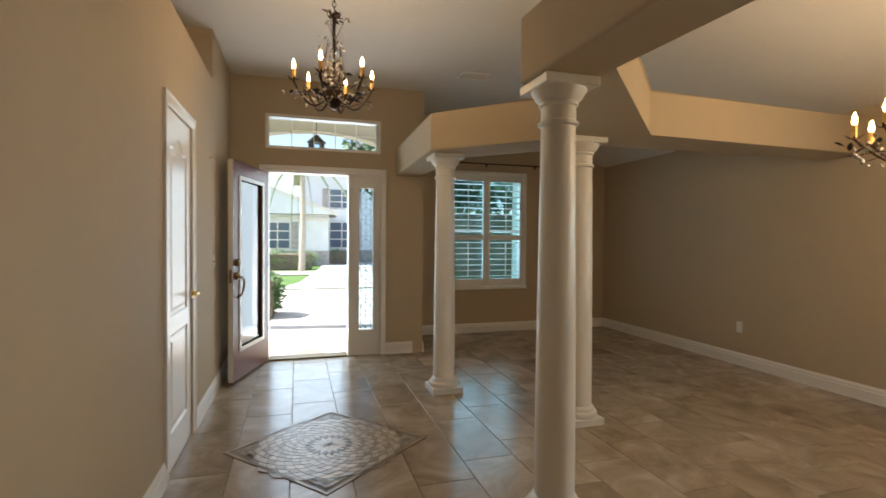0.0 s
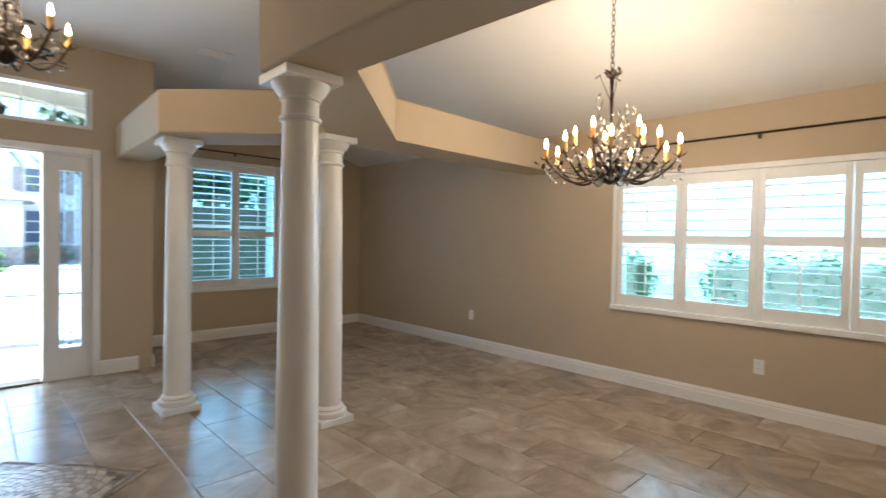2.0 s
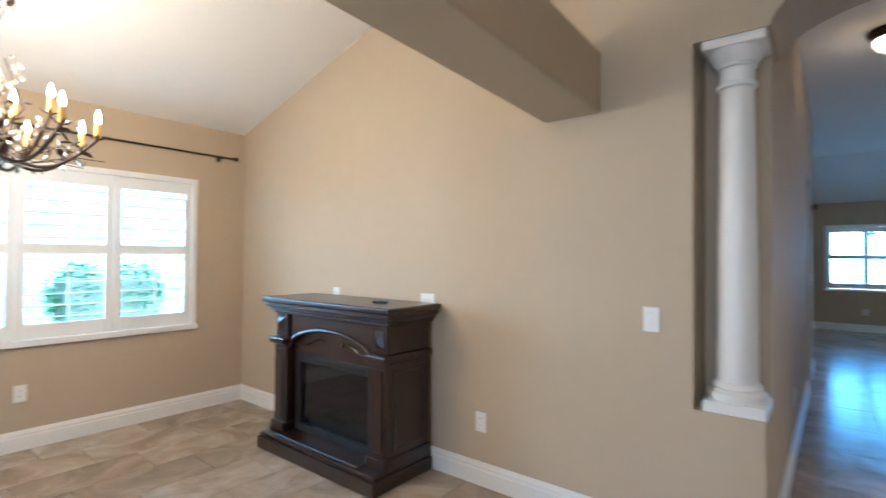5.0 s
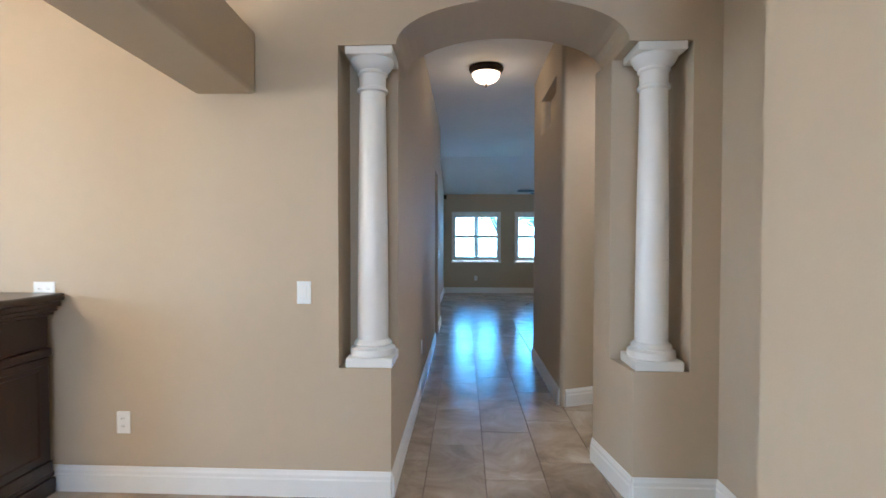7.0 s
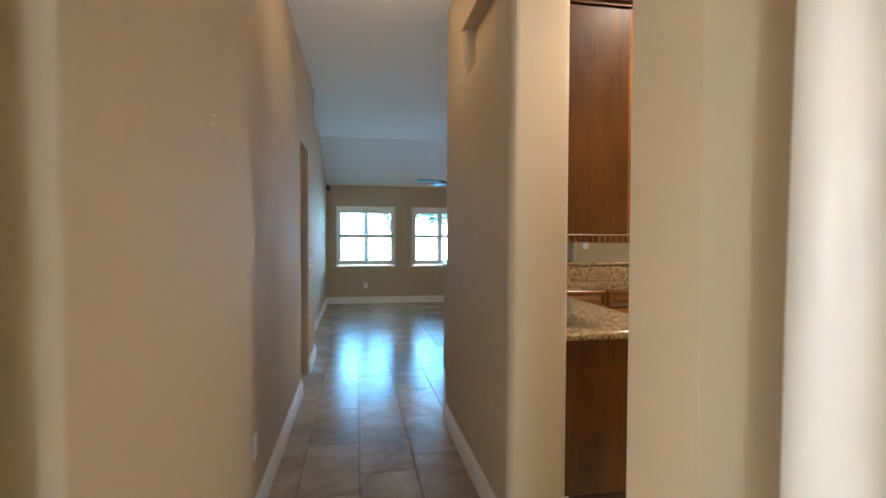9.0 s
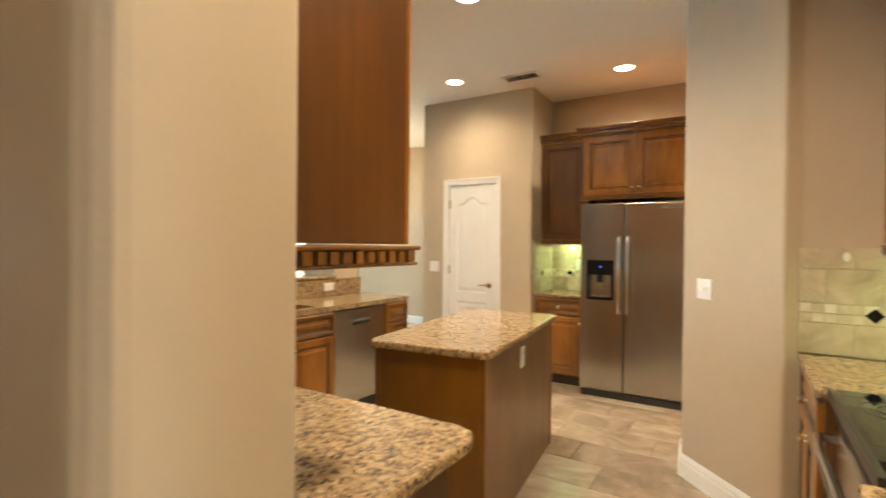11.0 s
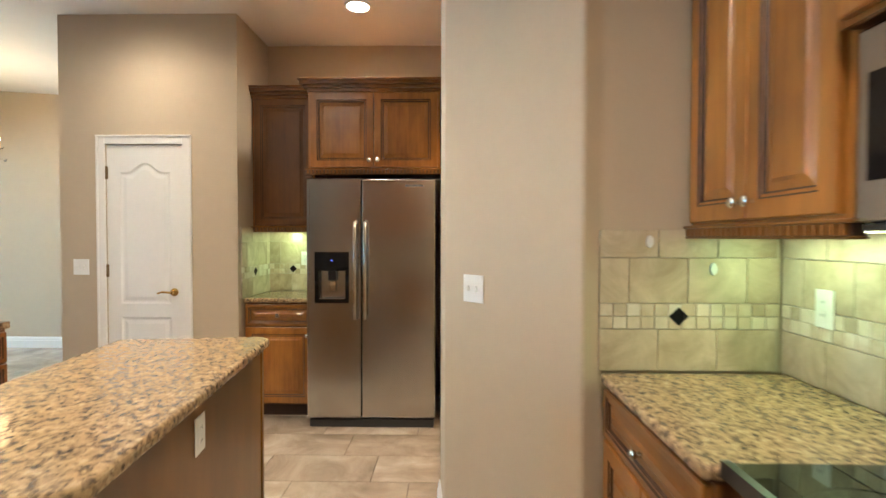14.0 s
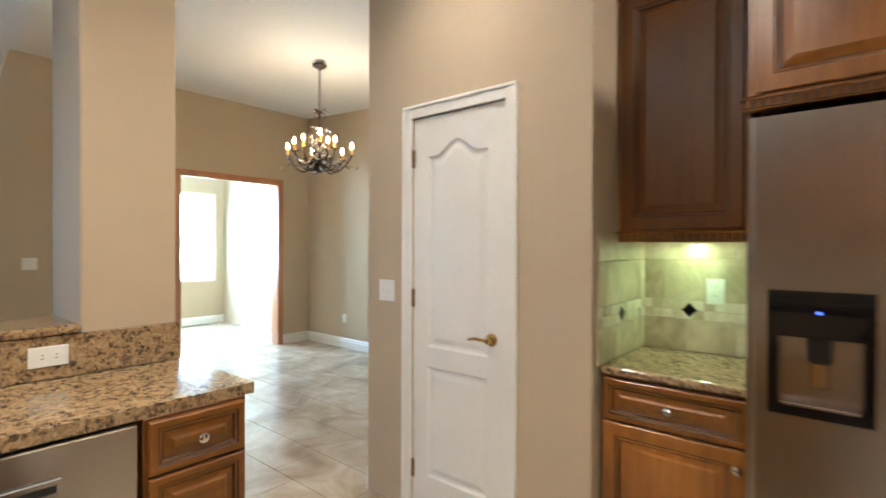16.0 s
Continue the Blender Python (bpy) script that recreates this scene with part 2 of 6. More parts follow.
CRYSTAL = plain("crystal", (0.40, 0.37, 0.33), 0.03, 0.3, var=0.04, scale=60, spec=1.0)
TRAV = stone("travertine", [(0.0, (0.30, 0.22, 0.13)), (0.4, (0.46, 0.37, 0.24)), (0.75, (0.60, 0.50, 0.35)), (1.0, (0.70, 0.62, 0.47))], 6.0, 0.4, 0.35, 0.06)
TRAVGROUT = plain("travertine_grout", (0.52, 0.45, 0.33), 0.8, var=0.1)


# ---- building helpers ----
def thing(name, loc=(0, 0, 0), rz=0.0, label="", category="", group="", kind=""):
    ob = new(name)
    ob.matrix_world = pose(*loc, 0, 0, rz)
    return tagged(ob, label, category, group, kind)


def part(name, bm, material, parent=None, label="", smooth=False):
    """Link a bmesh as one mesh object under a thing or a part (in the parent's own axes)."""
    me = bpy.data.meshes.new(name)
    bmesh.ops.recalc_face_normals(bm, faces=bm.faces)
    bm.to_mesh(me)
    bm.free()
    me.materials.append(material)
    if smooth:
        for p in me.polygons:
            p.use_smooth = True
        me.set_sharp_from_angle(angle=radians(40))
    ob = new(name, me)
    if parent is not None:
        ob.parent = parent
    if label:
        ob["label"] = label
    return ob


def again(ob, m, parent=None):
    """Another object on the same mesh, under the same parent."""
    o = new(ob.name.split(".")[0], ob.data)
    o.parent = parent or ob.parent
    o.matrix_local = m
    return o


def box(x0, x1, y0, y1, z0, z1, bevel=0.0, seg=1, bm=None):
    b = bm or bmesh.new()
    vs = [b.verts.new((x, y, z)) for x in (x0, x1) for y in (y0, y1) for z in (z0, z1)]
    for f in ((0, 1, 3, 2), (4, 6, 7, 5), (0, 4, 5, 1), (2, 3, 7, 6), (0, 2, 6, 4), (1, 5, 7, 3)):
        b.faces.new([vs[i] for i in f])
    if bevel and bm is None:
        bmesh.ops.bevel(b, geom=b.edges[:], offset=bevel, segments=seg, affect="EDGES", profile=0.5)
    return b


def prism(poly, z0, z1, round_corners=0.0, bm=None, axis="z", bevel=0.0):
    """Extrude an outline upwards (axis z) or along y (outline in x and z)."""
    b = bm or bmesh.new()
    def at(p, q, h):
        return (p, q, h) if axis == "z" else ((p, h, q) if axis == "y" else (h, p, q))
    lo, hi = [b.verts.new(at(p, q, z0)) for p, q in poly], [b.verts.new(at(p, q, z1)) for p, q in poly]
    n = len(poly)
    b.faces.new(lo[::-1])
    b.faces.new(hi)
    for i in range(n):
        b.faces.new((lo[i], lo[(i + 1) % n], hi[(i + 1) % n], hi[i]))
    if round_corners and bm is None:
        es = [e for e in b.edges if abs(at(0, 0, 1)[0] - 1) > 2 or (e.verts[0].co - e.verts[1].co).normalized().dot(Vector(at(0, 0, 1))) ** 2 > 0.99]
        bmesh.ops.bevel(b, geom=es, offset=round_corners, segments=4, affect="EDGES", profile=0.5)
    if bevel and bm is None:
        bmesh.ops.bevel(b, geom=b.edges[:], offset=bevel, segments=3, affect="EDGES", profile=0.5)
    return b


def lathe(profile, seg=20, cx=0.0, cy=0.0, bm=None, cap=True):
    """Turn (radius, height) pairs about an upright axis."""
    b = bm or bmesh.new()
    rings = []
    for r, z in profile:
        if r < 1e-5:
            rings.append([b.verts.new((cx, cy, z))])
        else:
            rings.append([b.verts.new((cx + r * math.cos(2 * math.pi * k / seg), cy + r * math.sin(2 * math.pi * k / seg), z)) for k in range(seg)])
    for a, c in zip(rings, rings[1:]):
        for k in range(seg):
            j = (k + 1) % seg
            if len(a) == 1 and len(c) == 1:
                continue
            if len(a) == 1:
                b.faces.new((a[0], c[k], c[j]))
            elif len(c) == 1:
                b.faces.new((a[k], a[j], c[0]))
            else:
                b.faces.new((a[k], a[j], c[j], c[k]))
    for ring, flip in ((rings[0], True), (rings[-1], False)):
        if len(ring) > 1 and cap:
            b.faces.new(ring[::-1] if flip else ring)
    return b


def tube(points, r, seg=8, bm=None, taper=None):
    """A round bar along points."""
    b = bm or bmesh.new()
    pts = [Vector(p) for p in points]
    rings, prev = [], None
    for i, p in enumerate(pts):
        d = (pts[min(i + 1, len(pts) - 1)] - pts[max(i - 1, 0)]).normalized()
        u = prev - d * prev.dot(d) if prev else d.orthogonal()
        u.normalize()
        prev = u
        v = d.cross(u)
        rr = r if taper is None else r + (taper - r) * i / max(1, len(pts) - 1)
        rings.append([b.verts.new(p + (u * math.cos(2 * math.pi * k / seg) + v * math.sin(2 * math.pi * k / seg)) * rr) for k in range(seg)])
    for a, c in zip(rings, rings[1:]):
        for k in range(seg):
            b.faces.new((a[k], a[(k + 1) % seg], c[(k + 1) % seg], c[k]))
    b.faces.new(rings[0][::-1])
    b.faces.new(rings[-1])
    return b


def turned(bm, m):
    bm.transform(m)
    return bm


def wall_cells(along, across, z, holes, axis):
    """A wall with rectangular holes: along=(a0, a1), across=(thickness from, to), z=(z0, z1), holes (a0, a1, z0, z1)."""
    b = bmesh.new()
    cuts = sorted({along[0], along[1], *[h[0] for h in holes], *[h[1] for h in holes]})
    for a0, a1 in zip(cuts, cuts[1:]):
        free = [[z[0], z[1]]]
        for h in holes:
            if h[0] < a1 - 1e-6 and h[1] > a0 + 1e-6:
                nf = []
                for f0, f1 in free:
                    if h[2] > f0:
                        nf.append([f0, min(f1, h[2])])
                    if h[3] < f1:
                        nf.append([max(f0, h[3]), f1])
                free = [f for f in nf if f[1] - f[0] > 1e-4]
        for f0, f1 in free:
            if axis == "x":
                box(a0, a1, across[0], across[1], f0, f1, bm=b)
            else:
                box(across[0], across[1], a0, a1, f0, f1, bm=b)
    return b


def structure(name, bm, material, label=""):
    return tagged(part(name, bm, material), label, "wall" if name.startswith("wall") else name.split("_")[0], "", "structure")

# ---- large structure ----
H1, H2 = 3.05, 3.0
structure("floor", prism([(-7.1, -11.0), (5.4, -11.0), (5.4, 7.3), (2.0, 7.3), (2.0, 6.27), (-0.9, 6.27), (-0.9, 0.9), (-7.1, 0.9)], -0.1, -0.009), GROUT, "stone tile floor with dark narrow joints")

b = wall_cells((1.3, 5.01), (-0.12, 0.0), (0, 2.64), [(3.50, 4.16, 0, 2.045)], "y")
box(-0.5, 0.0, 5.01, 6.13, 0, H1, bm=b)
box(-0.62, -0.12, 1.3, 5.01, 2.52, 2.64, bm=b)
structure("wall_entry_west", b, PAINT, "tan painted entry wall with a high recessed plant shelf")
structure("wall_recess_back", box(-0.62, -0.5, 1.18, 6.13, 2.64, H1), PAINT, "tan wall behind the plant shelf")
b = prism([(-0.62, -0.17), (-0.5, -0.17), (-0.5, 1.18), (0, 1.18), (0, 1.3), (-0.62, 1.3)], 0, H1)
structure("wall_passage_west", b, PAINT, "tan painted wall jog beside the arch")
structure("wall_closet_back", box(-1.0, -0.9, 1.3, 5.01, 0, 2.6), PAINT, "closed closet wall")

b = wall_cells((-0.5, 1.965), (6.13, 6.28), (0, H1), [(0.345, 1.60, 0, 2.075), (0.38, 1.549, 2.32, 2.636)], "x")
structure("wall_front", b, PAINT, "tan painted wall around the front door")
structure("wall_den_return", box(1.965, 2.09, 6.13, 7.26, 0, H1), PAINT, "tan wall return beside the den window")
b = wall_cells((2.09, 5.38), (7.11, 7.26), (0, H1), [(2.70, 3.85, 0.64, 2.30)], "x")
structure("wall_den", b, PAINT, "tan wall with a shuttered window")
b = wall_cells((-0.15, 7.11), (5.23, 5.38), (0, 2.6), [(0.475, 2.785, 0.70, 1.985)], "y")
structure("wall_east", b, PAINT, "long tan dining room wall with a wide shuttered window")
structure("wall_south", box(1.40, 1.52, -0.485, -0.15, 0, H1, bm=box(1.40, 5.23, -0.15, 0.0, 0, H1)), PAINT, "tan dining wall behind the mantel")

# arch between entry and hall, with corner notches that hold two short columns
arc = [(0.5275 + 0.5775 * math.cos(math.pi * k / 24), 2.30 + 0.215 * math.sin(math.pi * k / 24)) for k in range(24, -1, -1)]
b = prism([(-0.36, 2.30)] + arc + [(1.40, 2.30), (1.40, H1), (-0.36, H1)], -0.485, 0.0, axis="y")
structure("wall_arch", b, PAINT, "tan segmental arch over the hall entrance")
structure("wall_arch_east_jamb", box(1.13, 1.40, -0.485, -0.27, 0.665, 2.30), PAINT, "tan wall behind a column niche")
structure("wall_arch_west_jamb", prism([(-0.36, -0.485), (-0.012, -0.485), (-0.043, -0.27), (-0.36, -0.27)], 0.665, 2.30), PAINT, "tan wall behind a column niche")
structure("wall_knee_east", box(1.13, 1.40, -0.485, 0.0, 0, 0.665), PAINT, "tan knee wall under a column")
structure("wall_knee_west", prism([(-0.36, -0.485), (-0.012, -0.485), (-0.083, 0.0), (-0.36, 0.0)], 0, 0.665), PAINT, "tan knee wall under a column")
structure("wall_pier_west", box(-0.62, -0.36, -0.485, 0.0, 0, H1), PAINT, "tan wall pier beside the arch")

# hall and family room
structure("wall_hall_east", wall_cells((-5.1, -0.485), (1.13, 1.28), (0, H1), [(-4.36, -3.72, 0, 2.2)], "y"), PAINT, "long tan hall wall")
# the two end walls are unseen, added to stop outside daylight leaking in
structure("wall_hall_side_room", box(1.281, 2.3, -3.4, -3.3, 0, H1, bm=box(1.401, 2.3, -5.5, -5.4, 0, H1, bm=box(2.2, 2.3, -5.4, -3.4, 0, H1))), PAINT, "tan walls closing a dark side room against outside daylight")
structure("wall_family_east", box(1.26, 1.4, -9.62, -5.1, 0, H1), PAINT, "tan family room wall")
b = wall_cells((-3.58, 1.4), (-9.62, -9.47), (0, H1), [(-0.075, 1.02, 0.735, 1.975), (-1.60, -0.503, 0.735, 1.975)], "x")
structure("wall_family_south", b, PAINT, "tan wall with two shuttered windows")
def corner_round(poly, z0, z1, r):
    return prism(poly, z0, z1, r)


block = [(-0.34, -2.975), (0.0, -2.975), (0.0, -1.405), (-0.34, -1.545)]
structure("wall_hall_west", corner_round(block, 0, 2.34, 0.045), PAINT, "tan wall between hall and kitchen with rounded corners")
structure("wall_hall_west_top", corner_round(block, 2.68, H2, 0.045), PAINT, "tan wall above the hall niche")
structure("wall_hall_niche_back", box(-0.34, -0.09, -2.43, -1.70, 2.34, 2.68), PAINT, "tan back of the high hall niche")
structure("wall_hall_niche_side", corner_round([(-0.34, -1.70), (0.0, -1.70), (0.0, -1.405), (-0.34, -1.545)], 2.34, 2.68, 0.045), PAINT, "tan side of the hall niche")
structure("wall_hall_niche_end", corner_round([(-0.34, -2.975), (0.0, -2.975), (0.0, -2.43), (-0.34, -2.43)], 2.34, 2.68, 0.045), PAINT, "tan side of the hall niche")
structure("wall_family_return", box(-3.58, -3.46, -9.468, -8.402, 0, 3.3), PAINT, "tan wall corner of the family room")

# kitchen and nook
structure("wall_stove", box(-2.64, -0.62, -0.17, -0.05, 0, H2), PAINT, "tan kitchen wall behind the stove")
b = prism([(-3.15, -1.335), (-2.615, -0.857), (-2.64, -0.79), (-2.64, -0.05), (-2.80, -0.05), (-3.28, -1.24), (-3.42, -1.24), (-3.42, -1.36)], 0, H2, 0.012)
structure("wall_kitchen_angled", b, PAINT, "angled tan kitchen wall end with a double switch")
b = wall_cells((-5.26, -3.42), (-1.36, -1.24), (0, H2), [(-4.58, -3.42, 0, 2.1)], "x")
structure("wall_kitchen_north", b, PAINT, "tan wall with a doorway beside the refrigerator")
structure("wall_alcove_back", box(-5.26, -5.14, -3.0, -1.36, 0, H2), PAINT, "tan wall behind the refrigerator")
structure("wall_alcove_side", box(-5.14, -4.65, -3.0, -2.88, 0, H2), PAINT, "tan alcove side wall")
b = wall_cells((-4.205, -2.88), (-4.65, -4.525), (0, H2), [(-3.86, -3.285, 0, 2.055)], "y")
structure("wall_pantry", b, PAINT, "tan pantry wall with a white door")
structure("wall_pantry_inside", box(-5.3, -5.2, -4.2, -3.0, 0, H2), PAINT, "wall inside the pantry")
structure("wall_pantry_south", box(-6.9, -4.65, -4.205, -4.08, 0, 3.3), PAINT, "tan nook wall beside the pantry")
structure("wall_nook_west", box(-7.02, -6.9, -11.0, -4.08, 0, 3.4), PAINT, "pale tan breakfast nook wall")
b = wall_cells((-6.9, -3.46), (-8.40, -8.25), (0, 3.4), [(-6.42, -5.1, 0, 2.24)], "x")
structure("wall_nook_south", b, PAINT, "tan nook wall with a wide opening to the sunroom")
b = wall_cells((-6.9, -3.6), (-11.0, -10.85), (0, 3.4), [(-6.75, -5.95, 0.75, 2.3), (-5.75, -4.3, 0.75, 2.3)], "x")
structure("wall_sunroom", b, PAINT, "pale sunroom wall with bright windows")
structure("wall_sunroom_east", box(-3.72, -3.6, -11.0, -9.5, 0, 3.4), PAINT, "pale sunroom side wall")
structure("wall_bar_pier", prism([(-3.53, -4.72), (-3.19, -4.72), (-3.19, -4.30), (-3.53, -4.30)], 0, 3.2, 0.012), PAINT, "tan pier between bar and nook")
b = wall_cells((-4.9, -2.8), (0.5, 0.62), (0, H2), [], "x")
box(-4.95, -4.83, -1.24, 0.5, 0, H2, bm=b)
box(-2.92, -2.80, -0.80, 0.5, 0, H2, bm=b)
structure("wall_laundry", b, PAINT, "tan laundry room walls")

# ceilings
b = prism([(-0.7, H1), (3.28, H1), (5.4, 2.405), (5.4, 2.55), (3.28, H1 + 0.15), (-0.7, H1 + 0.15)], -0.15, 7.3, axis="y")
structure("ceiling_entry_dining", b, CEIL, "white textured vaulted ceiling sloping down to the dining wall")
b = box(-7.1, 1.42, -4.3, -0.15, H2, H2 + 0.12)
box(-3.46, 2.3, -7.6, -4.3, H2, H2 + 0.12, bm=b)
structure("ceiling_kitchen_hall", b, CEIL, "white textured flat ceiling")
structure("ceiling_family", prism([(-7.6, H2), (-9.65, 2.34), (-9.65, 2.5), (-7.6, H2 + 0.12)], -3.46, 1.42, axis="x"), CEIL, "white sloping family room ceiling")
structure("ceiling_nook", prism([(-4.3, H2), (-11.0, 3.42), (-11.0, 3.55), (-4.3, H2 + 0.14)], -7.1, -3.46, axis="x"), CEIL, "white nook ceiling")
structure("ceiling_step", box(-3.459, -3.40, -8.25, -4.3, H2 - 0.002, 3.4), CEIL, "white step between the two ceilings")
# unseen patch, added to shut the sky out above the side room
structure("ceiling_side_room", box(1.42, 2.3, -4.3, -3.3, H2, H2 + 0.12), CEIL, "unseen white ceiling added to keep daylight out of the side room")
structure("ceiling_laundry", box(-5.0, -2.7, -0.15, 0.7, H2, H2 + 0.1), CEIL, "white laundry ceiling")

# dropped soffit beams on the round columns
b = prism([(1.82, 0.0), (2.13, 0.0), (1.965, 2.36), (3.02, 3.42), (5.23, 3.48), (5.23, 3.83), (2.95, 3.83), (2.06, 4.74), (2.06, 6.13), (1.76, 6.13),
           (1.73, 4.47), (2.60, 3.60), (1.68, 2.67)], 2.06, 2.37, bevel=0.014)
structure("beam_soffit", b, PAINT, "tan plaster soffit beam zigzagging over the columns")


# ---- baseboards ----
def baseboard(name, a, c, side):
    """A moulded white board from a to c; side: the room is to the left (1) or right (-1) of the way."""
    a, c = Vector((*a, 0)), Vector((*c, 0))
    d = (c - a).normalized()
    nrm = Vector((-d.y, d.x, 0)) * side
    prof = [(0.001, 0.0), (0.016, 0.0), (0.016, 0.088), (0.012, 0.096), (0.012, 0.112), (0.007, 0.124), (0.004, 0.135), (0.001, 0.135)]
    bm = bmesh.new()
    ends = [[bm.verts.new(p + nrm * o + Vector((0, 0, z))) for o, z in prof] for p in (a, c)]
    for i in range(len(prof)):
        j = (i + 1) % len(prof)
        bm.faces.new((ends[0][i], ends[0][j], ends[1][j], ends[1][i]))
    bm.faces.new(ends[0])
    bm.faces.new(ends[1][::-1])
    ob = part(name, bm, WHITE)
    return tagged(ob, "tall moulded white baseboard along the wall", "baseboard", "", "structure")


for a, c in (((0, 3.44), (0, 1.3)), ((0, 6.13), (0, 4.222)), ((1.965, 6.13), (1.65, 6.13)), ((2.09, 7.11), (2.09, 6.13)), ((5.23, 7.11), (2.09, 7.11)), ((5.23, 0), (5.23, 7.11)),
             ((1.13, 0), (5.23, 0)), ((1.13, -3.72), (1.13, 0)), ((1.13, -5.1), (1.13, -4.36)), ((-0.083, 0), (-0.012, -0.485)), ((-0.5, 0), (-0.083, 0)), ((-0.5, 1.18), (-0.5, 0)),
             ((0, -1.445), (0, -2.935)), ((-0.34, -1.545), (-0.04, -1.423)), ((1.26, -9.47), (1.26, -5.1)), ((-3.46, -9.47), (1.26, -9.47)),
             ((-2.615, -0.857), (-3.15, -1.335)), ((-3.15, -1.335), (-3.42, -1.36)), ((-4.58, -1.36), (-5.1, -1.36)), ((-4.58, -1.24), (-4.58, -1.36)),
             ((-4.525, -3.225), (-4.525, -2.88)), ((-4.525, -4.205), (-4.525, -3.92)), ((-4.525, -4.205), (-6.9, -4.205)), ((-6.9, -4.205), (-6.9, -8.25)),
             ((-6.9, -8.25), (-6.48, -8.25)), ((-5.1, -8.25), (-3.46, -8.25)), ((-6.9, -10.85), (-3.72, -10.85))):
    baseboard("baseboard", a, c, 1)


# ---- columns ----
def column(name, x, y, z0, z1, r0, r1, plinth, label, group):
    t = thing(name, (x, y, z0), 0, label, "column", group)
    h, p = z1 - z0, plinth / 2
    part("plinth", box(-p, p, -p, p, 0, 0.05, 0.004), WHITE, t)
    part("base", lathe([(p * 0.96, 0.05), (p, 0.062), (p * 0.98, 0.085), (p * 0.86, 0.092), (r0 + 0.014, 0.098), (r0 + 0.020, 0.108), (r0 + 0.014, 0.118), (r0, 0.13)], 40), WHITE, t, smooth=True)
    prof = []
    for k in range(15):
        u = k / 14
        prof.append((r0 + (r1 - r0) * (u ** 1.7), 0.13 + u * (h - 0.13 - 0.21)))
    part("shaft", lathe(prof, 40), WHITE, t, smooth=True)
    c = h - 0.21
    part("neck_ring", lathe([(r1, c), (r1 + 0.013, c + 0.006), (r1 + 0.013, c + 0.020), (r1 + 0.002, c + 0.028), (r1 + 0.002, c + 0.09)], 40), WHITE, t, smooth=True)
    part("capital", lathe([(r1 + 0.002, c + 0.09), (r1 + 0.012, c + 0.096), (r1 + 0.012, c + 0.106), (r1 + 0.008, c + 0.11), (r1 + 0.03, c + 0.128), (p * 0.93, c + 0.158), (p * 0.95, c + 0.168)], 40), WHITE, t, smooth=True)
    part("abacus", box(-p, p, -p, p, h - 0.042, h, 0.004), WHITE, t)
    return t


L = "glossy white round column with square plinth under the soffit"
column("round_column", 1.915, 4.66, 0, 2.06, 0.094, 0.079, 0.27, L, "round columns")
column("round_column", 1.845, 2.6, 0, 2.06, 0.094, 0.079, 0.27, L, "round columns")
column("round_column", 2.66, 3.70, 0, 2.06, 0.094, 0.079, 0.27, L, "round columns")
L = "short white round column standing on a knee wall in the arch"
column("arch_column", 1.245, -0.125, 0.665, 2.30, 0.082, 0.068, 0.24, L, "arch columns")
column("arch_column", -0.215, -0.125, 0.665, 2.30, 0.082, 0.068, 0.24, L, "arch columns")


# ---- windows ----
def shutter_panel(name, w, h, mid, label, group):
    """One hinged shutter leaf in the x-z plane, its back at y=0 and its room side at y=-0.03."""
    t = thing(name, (0, 0, 0), 0, label, "shutter", group)
    s = 0.05
    part("stile", box(0, s, -0.03, 0, 0, h, 0.002), SHUTTER, t)
    again(t.children[0], pose(w - s, 0, 0))
    part("rail", box(s, w - s, -0.028, -0.002, 0, 0.10), SHUTTER, t)
    part("rail", box(s, w - s, -0.028, -0.002, h - 0.09, h), SHUTTER, t)
    part("middle_rail", box(s, w - s, -0.028, -0.002, mid - 0.035, mid + 0.035), SHUTTER, t)
    louver = None
    for z0, z1 in ((0.10, mid - 0.035), (mid + 0.035, h - 0.09)):
        n = max(2, round((z1 - z0) / 0.083))
        for k in range(n):
            m = pose(0, -0.015, z0 + (k + 0.5) * (z1 - z0) / n, -6, 0, 0)
            if louver is None:
                prof = [(0.036 * math.cos(2 * math.pi * i / 10), 0.0045 * math.sin(2 * math.pi * i / 10)) for i in range(10)]
                louver = part("louver", prism(prof, s + 0.002, w - s - 0.002, axis="x"), SHUTTER, t)
                louver.matrix_local = m
            else:
                again(louver, m)
        part("tilt_rod", box(w / 2 - 0.005, w / 2 + 0.005, -0.062, -0.052, z0 + 0.03, z1 - 0.03), SHUTTER, t)
    return t


